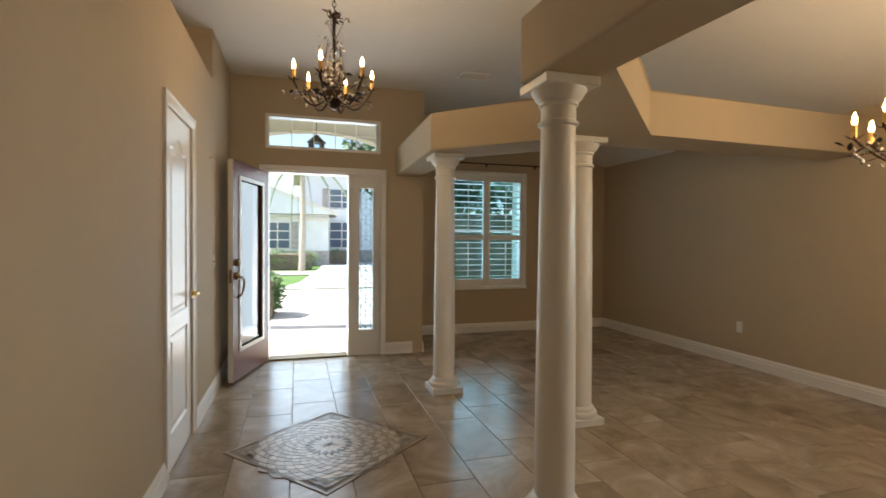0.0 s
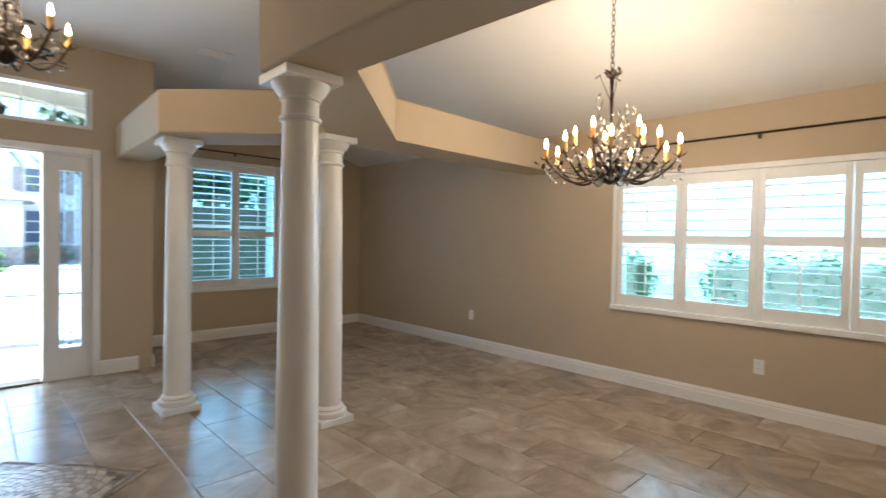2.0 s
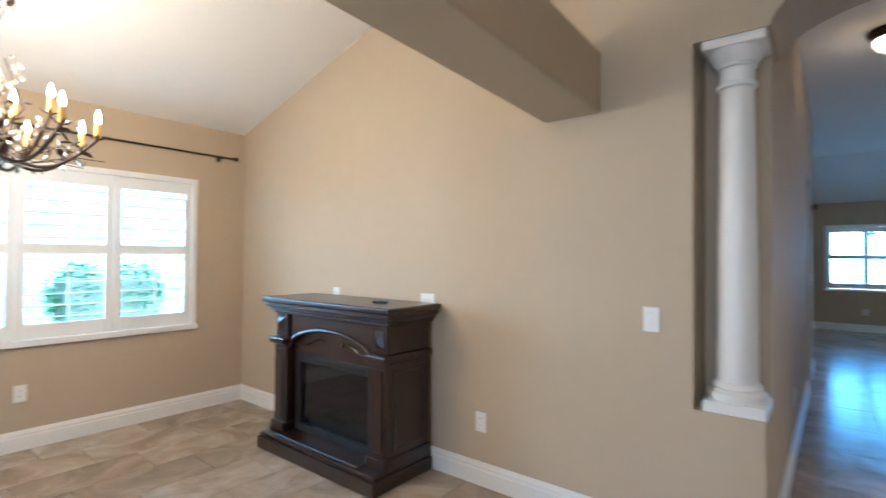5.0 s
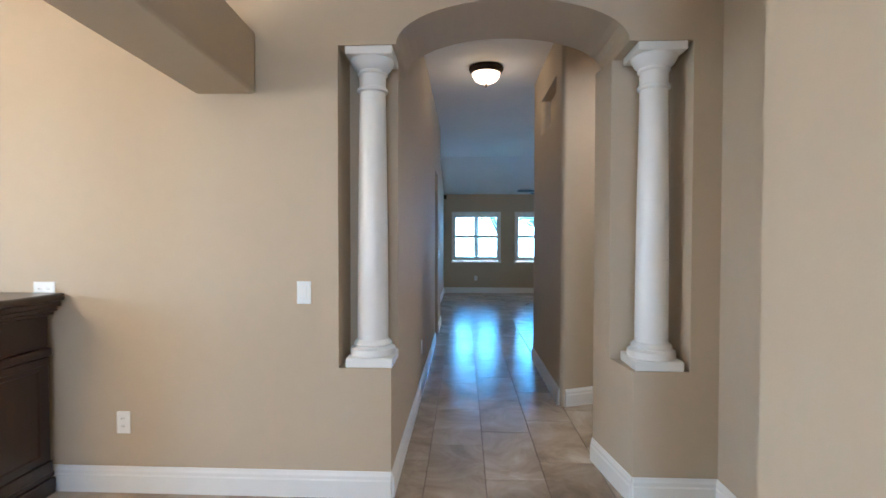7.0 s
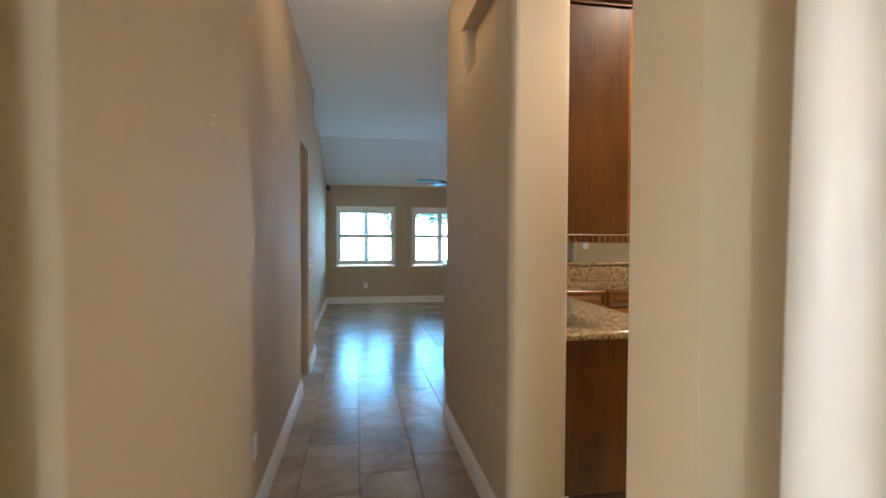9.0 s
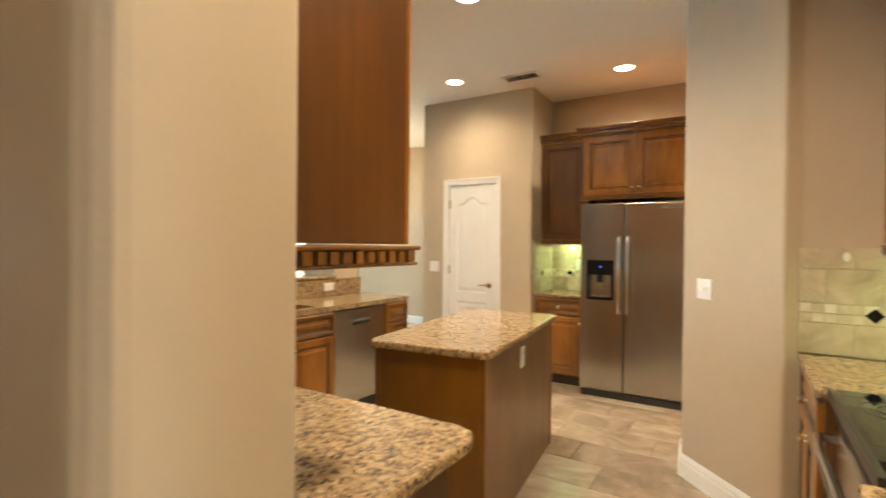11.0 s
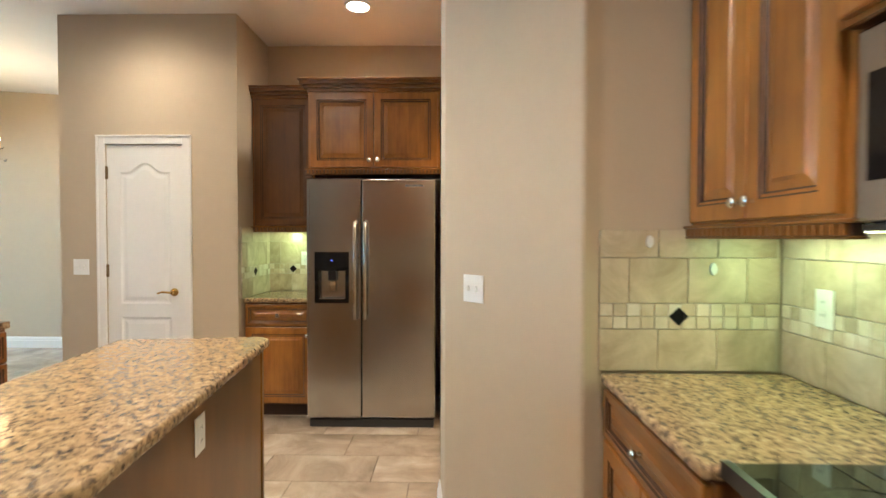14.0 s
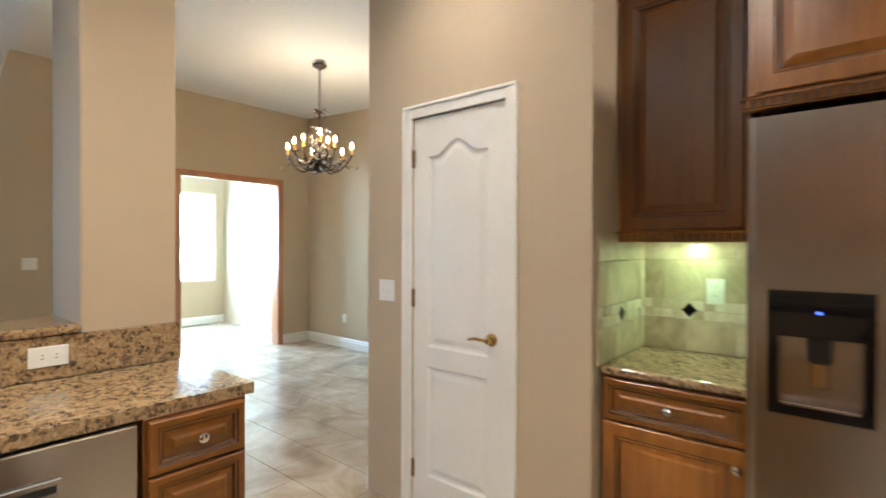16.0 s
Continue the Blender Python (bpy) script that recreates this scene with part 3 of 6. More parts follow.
def window(name, m, w, z0, z1, panels, mid, label, group):
    """A shuttered window in local x-z, its wall face at y=0, the room at -y, the outside at +y."""
    t = tagged(new(name), label, "window", "", "structure")
    t.matrix_world = m
    f = 0.045
    part("frame", box(-f, 0, -0.02, 0.03, z0 - f, z1 + f, 0.003), SHUTTER, t)
    part("frame", box(w, w + f, -0.02, 0.03, z0 - f, z1 + f, 0.003), SHUTTER, t)
    part("frame", box(0, w, -0.02, 0.03, z1, z1 + f, 0.003), SHUTTER, t)
    part("sill", box(-f - 0.01, w + f + 0.01, -0.03, 0.03, z0 - f, z0 - 0.001, 0.004), SHUTTER, t)
    part("sash", wall_cells((0, w), (0.09, 0.13), (z0, z1), [(0.03, w / 2 - 0.015, z0 + 0.03, (z0 + z1) / 2 - 0.015), (w / 2 + 0.015, w - 0.03, z0 + 0.03, (z0 + z1) / 2 - 0.015),
         (0.03, w / 2 - 0.015, (z0 + z1) / 2 + 0.015, z1 - 0.03), (w / 2 + 0.015, w - 0.03, (z0 + z1) / 2 + 0.015, z1 - 0.03)], "x"), SHUTTER, t)
    g = part("pane", box(0.02, w - 0.02, 0.108, 0.111, z0 + 0.02, z1 - 0.02), GLASS, t)
    g.visible_shadow = False
    pw = w / panels
    first = shutter_panel("window_shutter", pw - 0.004, z1 - z0 - 0.006, mid - z0, "white plantation shutter leaf with open louvers", group)
    first.matrix_world = m @ pose(0.002, 0.028, z0 + 0.003)
    for k in range(1, panels):
        copy_thing(first, m @ pose(k * pw + 0.002, 0.028, z0 + 0.003))
    return t


window("window_1", pose(2.70, 7.11, 0), 1.15, 0.665, 2.255, 2, 1.36, "tall window with white shutters over the den floor", "den window shutters")
window("window_2", pose(5.23, 2.785, 0, 0, 0, -90), 2.31, 0.745, 1.94, 4, 1.37, "wide window with four white shutter leaves", "dining window shutters")
window("window_3", pose(1.02, -9.47, 0, 0, 0, 180), 1.095, 0.78, 1.93, 2, 1.37, "white shuttered window in the family room", "family window shutters")
window("window_4", pose(-0.503, -9.47, 0, 0, 0, 180), 1.097, 0.78, 1.93, 2, 1.37, "white shuttered window in the family room", "family window shutters")
for i, (x, w) in enumerate(((-6.75, 0.8), (-5.75, 1.45))):
    t = tagged(new("window_%d" % (5 + i)), "white framed sunroom window full of daylight", "window", "", "structure")
    t.matrix_world = pose(x + w, -10.85, 0, 0, 0, 180)
    part("frame", wall_cells((0, w), (0.0, 0.06), (0.75, 2.3), [(0.04, w - 0.04, 0.79, 2.26)], "x"), WHITE, t)
    g = part("pane", box(0.03, w - 0.03, 0.03, 0.033, 0.78, 2.27), GLASS, t)
    g.visible_shadow = False

# ---- outdoors ----
GRASS = plain("lawn", (0.10, 0.21, 0.05), 0.9, var=0.35, scale=2.0, bump=0.5, bump_scale=60)
CONC = plain("concrete", (0.72, 0.70, 0.66), 0.8, var=0.1, scale=1.0, bump=0.2)
STUCCO = plain("stucco", (0.62, 0.55, 0.47), 0.85, var=0.08, scale=1.5, bump=0.4, bump_scale=40)
STUCCO2 = plain("pale_stucco", (0.82, 0.85, 0.88), 0.85, var=0.06, scale=1.5, bump=0.4, bump_scale=40)
ROOF = plain("roof_shingle", (0.3, 0.26, 0.23), 0.85, var=0.25, scale=5)
LEAF = plain("hedge_leaf", (0.09, 0.19, 0.06), 0.55, var=0.5, scale=9)
LEAF2 = plain("tree_leaf", (0.05, 0.11, 0.035), 0.55, var=0.5, scale=7)
BARK = plain("bark", (0.2, 0.16, 0.12), 0.9, var=0.3, scale=8, bump=0.6, bump_scale=30)
STONEWORK = plain("stone_veneer", (0.46, 0.42, 0.39), 0.85, var=0.35, scale=6)
tagged(part("ground", box(-400, 400, -400, 400, -0.32, -0.12), GRASS), "green lawn around the houses", "ground", "", "structure")
tagged(part("pavement", box(0.25, 2.9, 8.6, 14.1, -0.14, -0.035, bm=box(-0.6, 1.99, 6.28, 8.6, -0.14, -0.012)), CONC), "pale concrete entry walk in sun", "pavement", "", "structure")
tagged(part("driveway", prism([(9.0, 14.9), (9.0, 34.0), (2.6, 34.0), (2.15, 30.0), (1.75, 25.5), (1.2, 20.7), (0.75, 17.0), (0.1, 14.9)], -0.13, -0.075), CONC), "wide pale concrete driveway in full sun", "road", "", "structure")
tagged(part("road", box(-60, 60, 20.5, 23.0, -0.13, -0.085), plain("street", (0.3, 0.29, 0.28), 0.9, var=0.1)), "grey residential street", "road", "", "structure")

# porch of this house
t = thing("porch", (0, 0, 0), 0, "stucco entry porch with an arched front", "porch")
arch = [(0.95 + 1.25 * math.cos(math.pi * k / 20), 2.55 + 0.42 * math.sin(math.pi * k / 20)) for k in range(20, -1, -1)]
part("arch_wall", prism([(-0.9, 2.55)] + arch + [(2.8, 2.55), (2.8, 3.6), (-0.9, 3.6)], 8.3, 8.55, axis="y"), STUCCO, t)
part("ceiling", box(-0.9, 2.8, 6.3, 8.55, 3.6, 3.7), STUCCO, t)
for x in (-0.6, 2.5):
    part("pier", box(x - 0.3, x + 0.3, 8.3, 8.55, -0.14, 2.55, 0.01), STUCCO, t)
t = thing("porch_lantern", (0.92, 7.4, 2.42), 0, "bronze hanging porch lantern", "lantern")
part("chain", tube([(0, 0, 0.3), (0, 0, 1.18)], 0.006), BRONZE, t)
part("cap", lathe([(0.0, 0.32), (0.03, 0.3), (0.09, 0.24), (0.13, 0.21), (0.13, 0.2), (0, 0.2)], 6), BRONZE, t)
part("cage", lathe([(0.10, 0.2), (0.085, 0.02), (0.03, 0.0), (0, -0.06)], 6), LEADGLASS, t)
for k in range(6):
    a = math.pi * k / 3
    part("bar", tube([(0.105 * math.cos(a), 0.105 * math.sin(a), 0.2), (0.088 * math.cos(a), 0.088 * math.sin(a), 0.02)], 0.006, 6), BRONZE, t)
part("flame", lathe([(0, 0.04), (0.018, 0.07), (0.012, 0.11), (0, 0.14)], 8), BULB, t)


def leaf_cloud(name, shapes, count, size, material, parent=None, seed=1, label=""):
    """Many small leaves scattered near the skins of ellipsoids (x, y, z, rx, ry, rz)."""
    rnd = random.Random(seed)
    vs, fs = [], []
    for k in range(count):
        x, y, z, rx, ry, rz = shapes[k % len(shapes)]
        d = Vector((rnd.gauss(0, 1), rnd.gauss(0, 1), rnd.gauss(0, 1))).normalized()
        r = rnd.uniform(0.62, 1.04)
        p = Vector((x + d.x * rx * r, y + d.y * ry * r, z + d.z * rz * r))
        u = Vector((rnd.gauss(0, 1), rnd.gauss(0, 1), rnd.gauss(0, 0.6))).normalized()
        v = u.orthogonal().normalized()
        s = size * rnd.uniform(0.6, 1.3)
        i = len(vs)
        vs += [p - u * s, p + v * s * 0.4, p + u * s, p - v * s * 0.4]
        fs.append((i, i + 1, i + 2, i + 3))
    me = bpy.data.meshes.new(name)
    me.from_pydata([tuple(v) for v in vs], [], fs)
    me.materials.append(material)
    ob = new(name, me)
    if parent is not None:
        ob.parent = parent
    if label:
        ob["label"] = label
    return ob


def hedge(x, y, w, d, h, count, seed, label="clipped green hedge shrub", z=-0.12):
    t = thing("hedge", (x, y, z), 0, label, "hedge", "garden hedges")
    part("stem", box(-w * 0.42, w * 0.42, -d * 0.4, d * 0.4, 0, h * 0.8, 0.05), BARK, t)
    n = max(1, round(w / max(d, 0.5)))
    leaf_cloud("foliage", [(-w / 2 + (k + 0.5) * w / n, 0, h * 0.52, w / n * 0.62, d * 0.55, h * 0.5) for k in range(n)], count, 0.05, LEAF, t, seed)
    return t


def tree(x, y, h, spread, count, seed, label="leafy green garden tree"):
    rnd = random.Random(seed)
    t = thing("tree", (x, y, -0.12), 0, label, "tree", "garden trees")
    bm = tube([(0, 0, 0), (0.05, 0.03, h * 0.25), (0, 0.08, h * 0.5), (0.05, 0, h * 0.75)], 0.14, 8, taper=0.05)
    shapes = []
    for k in range(9):
        a, e = rnd.uniform(0, 6.28), rnd.uniform(0.3, 0.85)
        tip = (math.cos(a) * spread * rnd.uniform(0.4, 0.8), math.sin(a) * spread * rnd.uniform(0.4, 0.8), h * (e * 0.6 + 0.4))
        tube([(0.02, 0.03, h * e * 0.7), ((tip[0]) * 0.5, tip[1] * 0.5, h * (e * 0.6 + 0.28)), tip], 0.05, 6, bm=bm, taper=0.012)
        shapes.append((*tip, spread * rnd.uniform(0.25, 0.45), spread * rnd.uniform(0.25, 0.45), spread * rnd.uniform(0.2, 0.34)))
    part("trunk", bm, BARK, t)
    leaf_cloud("crown", shapes, count, 0.085, LEAF2, t, seed)
    return t


def palm(x, y, h):
    t = thing("palm_tree", (x, y, -0.12), 0, "slender palm with drooping green fronds", "tree")
    part("trunk", tube([(0, 0, 0), (0.06, 0, h * 0.5), (0.02, 0, h)], 0.15, 10, taper=0.1), plain("palm_bark", (0.5, 0.45, 0.38), 0.9, var=0.2, scale=8), t)
    frond = None
    for k in range(10):
        m = pose(0, 0, h, 0, 0, 36 * k + (k % 2) * 9) @ pose(0, 0, 0, 0, (k % 4) * 17 - 24, 0)
        if frond is None:
            bm = bmesh.new()
            spine = [Vector((0.25 * i, 0, 0.14 * i - 0.045 * i * i)) for i in range(9)]
            tube(spine, 0.015, 5, bm=bm, taper=0.004)
            for i in range(1, 34):
                f = i / 4.2
                p = spine[int(f)].lerp(spine[min(8, int(f) + 1)], f - int(f)) if f < 8 else spine[8]
                for s in (-1, 1):
                    q = p + Vector((0.18, s * 0.2 * (1.15 - i / 40), -0.2))
                    vs = [bm.verts.new(c) for c in (p + Vector((-0.02, 0, 0)), p + Vector((0.03, 0, 0)), q)]
                    bm.faces.new(vs)
            frond = part("frond", bm, plain("palm_leaf", (0.22, 0.3, 0.12), 0.5, var=0.3, scale=6), t)
            frond.matrix_local = m
        else:
            again(frond, m)
    return t


def house(x, y, rz, w, d, h, label, wall_mat, gable=True, wins=(), storeys=1):
    t = thing("neighbour_house", (x, y, -0.12), rz, label, "house", "neighbouring houses")
    part("wall", box(-w / 2, w / 2, 0, d, 0, h), wall_mat, t)
    part("stone_base", box(-w / 2 - 0.03, w / 2 + 0.03, -0.06, 0.0, 0, 0.8), STONEWORK, t)
    part("roof", prism([(-w / 2 - 0.5, h), (w / 2 + 0.5, h), (0, h + w * 0.22)], -0.5, d + 0.5, axis="y"), ROOF, t)
    part("gable", prism([(-w / 2 - 0.3, h + 0.02), (w / 2 + 0.3, h + 0.02), (0, h + w * 0.22 - 0.08)], -0.53, -0.501, axis="y"), wall_mat, t)
    for s in (-1, 1):
        part("rake_board", prism([(s * (w / 2 + 0.5), h - 0.1), (s * (w / 2 + 0.5), h + 0.12), (0, h + w * 0.22 + 0.12), (0, h + w * 0.22 - 0.1)], -0.58, -0.531, axis="y"), WHITE, t)
    part("belt_course", box(-w / 2 - 0.02, w / 2 + 0.02, -0.04, 0.0, h - 0.3, h - 0.14), WHITE, t)
    for wx, wz, ww, wh in wins:
        wdw = part("window", box(wx, wx + ww, -0.09, 0.0, wz, wz + wh, 0.01), WHITE, t)
        for i in range(2):
            for j in range(3):
                part("pane", box(wx + 0.06 + i * (ww - 0.06) / 2, wx + i * (ww - 0.06) / 2 + (ww - 0.06) / 2, -0.096, -0.09, wz + 0.06 + j * (wh - 0.06) / 3, wz + j * (wh - 0.06) / 3 + (wh - 0.06) / 3),
                     plain("dim_pane", (0.12, 0.16, 0.22), 0.1), wdw) if (i, j) == (0, 0) else again(wdw.children[0], pose(i * (ww - 0.06) / 2, 0, j * (wh - 0.06) / 3))
        for s in (wx - 0.4, wx + ww + 0.06):
            part("shutter", box(s, s + 0.34, -0.05, 0.0, wz, wz + wh, 0.01), STONEWORK, t)
    return t


house(-0.7, 28.0, 0, 6.0, 9.0, 2.75, "single storey pale stucco house wing with a gabled roof", STUCCO2, True, ((-0.3, 0.9, 1.3, 1.45),))
house(5.4, 31.0, 0, 9.0, 9.0, 5.6, "two storey pale stucco house with shuttered windows", STUCCO2, True, ((-2.9, 0.9, 1.5, 1.6), (-2.9, 3.3, 1.5, 1.2), (1.2, 0.9, 1.5, 1.6), (1.2, 3.3, 1.5, 1.2)))
house(13.5, 1.8, -90, 22.0, 8.0, 5.4, "long pale neighbouring house seen through the dining shutters", STUCCO2)
palm(0.85, 23.2, 4.6)
for i, (x, y, w, d, h) in enumerate(((-0.1, 9.7, 0.9, 0.9, 0.95), (-0.6, 10.8, 1.0, 1.0, 0.95), (2.95, 11.6, 0.8, 0.8, 0.95), (4.7, 10.9, 3.0, 1.0, 2.5), (0.3, 24.6, 2.4, 1.1, 0.95), (2.8, 29.0, 2.6, 1.0, 0.9), (-2.4, 25.6, 1.6, 0.9, 0.8))):
    hedge(x, y, w, d, h, 2600, i + 3)
for i, (x, y, w, d, h) in enumerate(((11.8, 2.5, 0.9, 3.2, 1.35), (11.8, -0.9, 0.9, 1.8, 1.3), (11.9, 6.4, 0.9, 2.2, 1.25))):
    t = hedge(x, y, d, w, h, 3200, i + 20)
    t.matrix_world = pose(x, y, -0.12, 0, 0, 90)
for i, (x, y, h, s) in enumerate(((3.35, 10.4, 3.6, 1.7), (4.6, 12.2, 4.4, 1.9), (6.2, 14.5, 5.2, 2.6), (8.6, 18.5, 5.6, 2.8), (1.5, -13.6, 4.0, 2.2), (-0.6, -14.2, 4.4, 2.3), (-2.6, -13.4, 3.8, 2.0), (9.0, 8.8, 4.4, 1.6))):
    tree(x, y, h, s, 5200, 40 + i)
t = thing("mulch_bed", (0, 0, 0), 0, "dark mulch bed beside the walk", "ground", "", "structure")
part("soil", box(-2.0, 0.24, 8.61, 12.3, -0.13, -0.07, 0.02), BARK, t)
# added overhangs out of view; they keep sun patches out of the rooms
t = thing("house_eave", (0, 0, 0), 0, "unseen roof edge added to keep direct sun off the windows", "roof")
part("soffit", box(2.8, 6.4, 7.27, 8.3, 2.75, 2.85), STUCCO, t)
part("soffit", box(5.39, 6.3, -1.0, 7.27, 2.75, 2.85), STUCCO, t)
part("soffit", box(-3.7, 1.5, -10.8, -9.63, 2.45, 2.55), STUCCO, t)
t = thing("porch_column", (4.25, 8.05, -0.12), 0, "pale round porch column outside the den window", "column")
part("shaft", lathe([(0.17, 0), (0.17, 0.1), (0.14, 0.12), (0.13, 2.7), (0.16, 2.78), (0.16, 2.86)], 24), WHITE, t, smooth=True)
tagged(part("backdrop_sunroom", box(-14, 2, -16.1, -16, -0.1, 9), glow("hazy_sky", (0.95, 0.98, 1.0), 2.4)), "bright hazy sky outside the sunroom", "backdrop", "", "structure")


# ---- doors and entry ----
def rings(bm, outline, steps, cap=True, groove=()):
    """Nested outlines: outline(inset) gives points (x, z); steps are (inset, y). Faces between steps in groove get the second material."""
    prev = None
    for i, (inset, y) in enumerate(steps):
        ring = [bm.verts.new((x, y, z)) for x, z in outline(inset)]
        if prev:
            for k in range(len(ring)):
                f = bm.faces.new((prev[k], prev[(k + 1) % len(ring)], ring[(k + 1) % len(ring)], ring[k]))
                if i in groove:
                    f.material_index = 1
        prev = ring
    if cap:
        bm.faces.new(prev)
    return bm


def rect(x0, x1, z0, z1):
    return lambda i: [(x0 + i, z0 + i), (x1 - i, z0 + i), (x1 - i, z1 - i), (x0 + i, z1 - i)]


def arched(x0, x1, z0, z1, rise):
    def f(i):
        pts = [(x0 + i, z0 + i), (x1 - i, z0 + i)]
        for k in range(17):
            u = 1 - 2 * k / 16
            pts.append(((x0 + x1) / 2 + u * ((x1 - x0) / 2 - i), z1 - i - rise * (1 - 0.5 * (1 + math.cos(math.pi * min(1, abs(u) / 0.72))))))
        return pts
    return f


def lever(parent, x, z, s):
    bm = turned(lathe([(0.0, 0), (0.03, 0.0), (0.03, 0.006), (0.014, 0.012), (0.012, 0.045), (0, 0.045)], 16), pose(x, -0.018, z, 90))
    tube([(x, -0.058, z), (x - s * 0.03, -0.06, z + 0.002), (x - s * 0.07, -0.06, z + 0.004), (x - s * 0.105, -0.058, z - 0.006)], 0.009, 8, bm=bm, taper=0.006)
    return part("lever_handle", bm, BRASS, parent, "polished brass lever handle", smooth=True)


def panel_door(name, m, w, h, label, hinge_left=True):
    """A two-panel hollow door in x-z, its face at y=0 looking to -y, with its casing."""
    t = tagged(new(name), label, "door", "", "structure")
    t.matrix_world = m
    st = w * 0.17
    zm = h * 0.40
    bm = bmesh.new()
    lo, hi = rect(st, w - st, 0.2, zm - 0.05), arched(st, w - st, zm + 0.05, h - 0.13, 0.07)
    steps = [(0.0, 0.0), (0.012, 0.009), (0.024, 0.010), (0.05, 0.003)]
    rings(bm, lo, steps)
    rings(bm, hi, steps)
    front = bmesh.new()
    box(0, w, 0.012, 0.035, 0, h, bm=front)
    for q in (box(0, st, 0, 0.012, 0, h, bm=front), box(w - st, w, 0, 0.012, 0, h, bm=front), box(st, w - st, 0, 0.012, 0, 0.2, bm=front), box(st, w - st, 0, 0.012, zm - 0.05, zm + 0.05, bm=front)):
        pass
    top = [p for p in hi(0.0)[2:]]
    prism([(st, h), (w - st, h)] + top, 0.0, 0.012, axis="y", bm=front)
    part("slab", front, WHITE, t)
    part("moulded_panels", bm, WHITE, t)
    c = 0.058
    for nm, x0, x1, z0, z1 in (("casing", -c - 0.004, -0.004, 0, h + c), ("casing", w + 0.004, w + c + 0.004, 0, h + c), ("head_casing", -0.004, w + 0.004, h + 0.004, h + c)):
        b = box(x0, x1, -0.018, 0.0, z0, z1, 0.003)
        part(nm, b, WHITE, t)
    part("casing_bead", box(-c - 0.010, -c + 0.006, -0.024, 0.0, 0, h + c + 0.004, 0.003), WHITE, t)
    part("casing_bead", box(w + c - 0.006, w + c + 0.010, -0.024, 0.0, 0, h + c + 0.004, 0.003), WHITE, t)
    part("casing_bead", box(-c - 0.010, w + c + 0.010, -0.025, 0.0, h + c - 0.004, h + c + 0.012, 0.003), WHITE, t)
    hx = 0.0 if hinge_left else w
    for z in (0.22, h * 0.545, h * 0.9):
        part("hinge", box(hx - 0.012, hx + 0.010, -0.012, 0.004, z - 0.047, z + 0.047, 0.003), AGED, t)
    lever(t, w - 0.06 if hinge_left else 0.06, h * 0.468, 1 if hinge_left else -1)
    return t


panel_door("door_1", pose(-0.006, 3.503, 0.008, 0, 0, 90), 0.654, 2.035, "white two-panel closet door with an arched top panel")
panel_door("door_2", pose(-4.531, -3.857, 0.008, 0, 0, 90), 0.569, 2.04, "white two-panel pantry door with an arched top panel")

# front door set: white frame, sidelight, transom and the open maroon leaf
t = tagged(new("door_3"), "white front door frame with a leaded glass sidelight", "door", "", "structure")
t.matrix_world = pose(0, 6.13, 0)
c = 0.05
part("frame", box(0.345, 0.378, 0, 0.15, 0, 2.04), WHITE, t)
part("frame", box(0.345, 1.60, 0, 0.15, 2.04, 2.075), WHITE, t)
part("mullion", box(1.224, 1.262, -0.01, 0.15, 0, 2.04, 0.003), WHITE, t)
part("casing", box(0.285, 0.35, -0.02, 0.0, 0, 2.115, 0.004), WHITE, t)
part("casing", box(1.585, 1.648, -0.02, 0.0, 0, 2.115, 0.004), WHITE, t)
part("head_casing", box(0.35, 1.585, -0.022, 0.0, 2.06, 2.118, 0.004), WHITE, t)
part("threshold", box(0.378, 1.224, -0.01, 0.16, 0.0, 0.018, 0.004), AGED, t)
sl = part("sidelight_panel", wall_cells((1.262, 1.60), (0.03, 0.075), (0, 2.04), [(1.35, 1.506, 0.286, 1.903)], "x"), WHITE, t)
part("sidelight_bead", wall_cells((1.335, 1.521), (0.02, 0.03), (0.27, 1.92), [(1.35, 1.506, 0.286, 1.903)], "x"), WHITE, t)
g = part("sidelight_glass", box(1.35, 1.506, 0.05, 0.054, 0.286, 1.903), LEADGLASS, t, "bevelled leaded glass")
g.visible_shadow = False
bm = bmesh.new()
for x in (1.372, 1.484):
    tube([(x, 0.047, 0.286), (x, 0.047, 1.903)], 0.0035, 6, bm=bm)
tube([(1.428, 0.047, 0.286), (1.428, 0.047, 1.903)], 0.0028, 6, bm=bm)
for k in range(9):
    z = 0.37 + k * 0.181
    for a, d in (((1.372, z), (1.428, z + 0.06)), ((1.428, z + 0.06), (1.484, z)), ((1.484, z), (1.428, z - 0.06)), ((1.428, z - 0.06), (1.372, z)), ((1.35, z + 0.09), (1.506, z + 0.09))):
        tube([(a[0], 0.047, a[1]), (d[0], 0.047, d[1])], 0.003, 5, bm=bm)
part("lead_came", bm, plain("zinc_came", (0.3, 0.31, 0.33), 0.4, 0.6), t)
t = tagged(new("window_7"), "white transom window with slim bars over the front door", "window", "", "structure")
t.matrix_world = pose(0, 6.13, 0)
part("frame", wall_cells((0.345, 1.585), (-0.012, 0.09), (2.295, 2.665), [(0.38, 1.549, 2.325, 2.632)], "x"), WHITE, t)
g = part("pane", box(0.37, 1.56, 0.06, 0.063, 2.31, 2.65), glass("transom_glass"), t)
g.visible_shadow = False
for k in range(1, 5):
    part("bar", box(0.38 + k * 0.2338 - 0.005, 0.38 + k * 0.2338 + 0.005, 0.05, 0.058, 2.325, 2.632), WHITE, t)
part("bar", box(0.38, 1.549, 0.05, 0.059, 2.485, 2.493), WHITE, t)

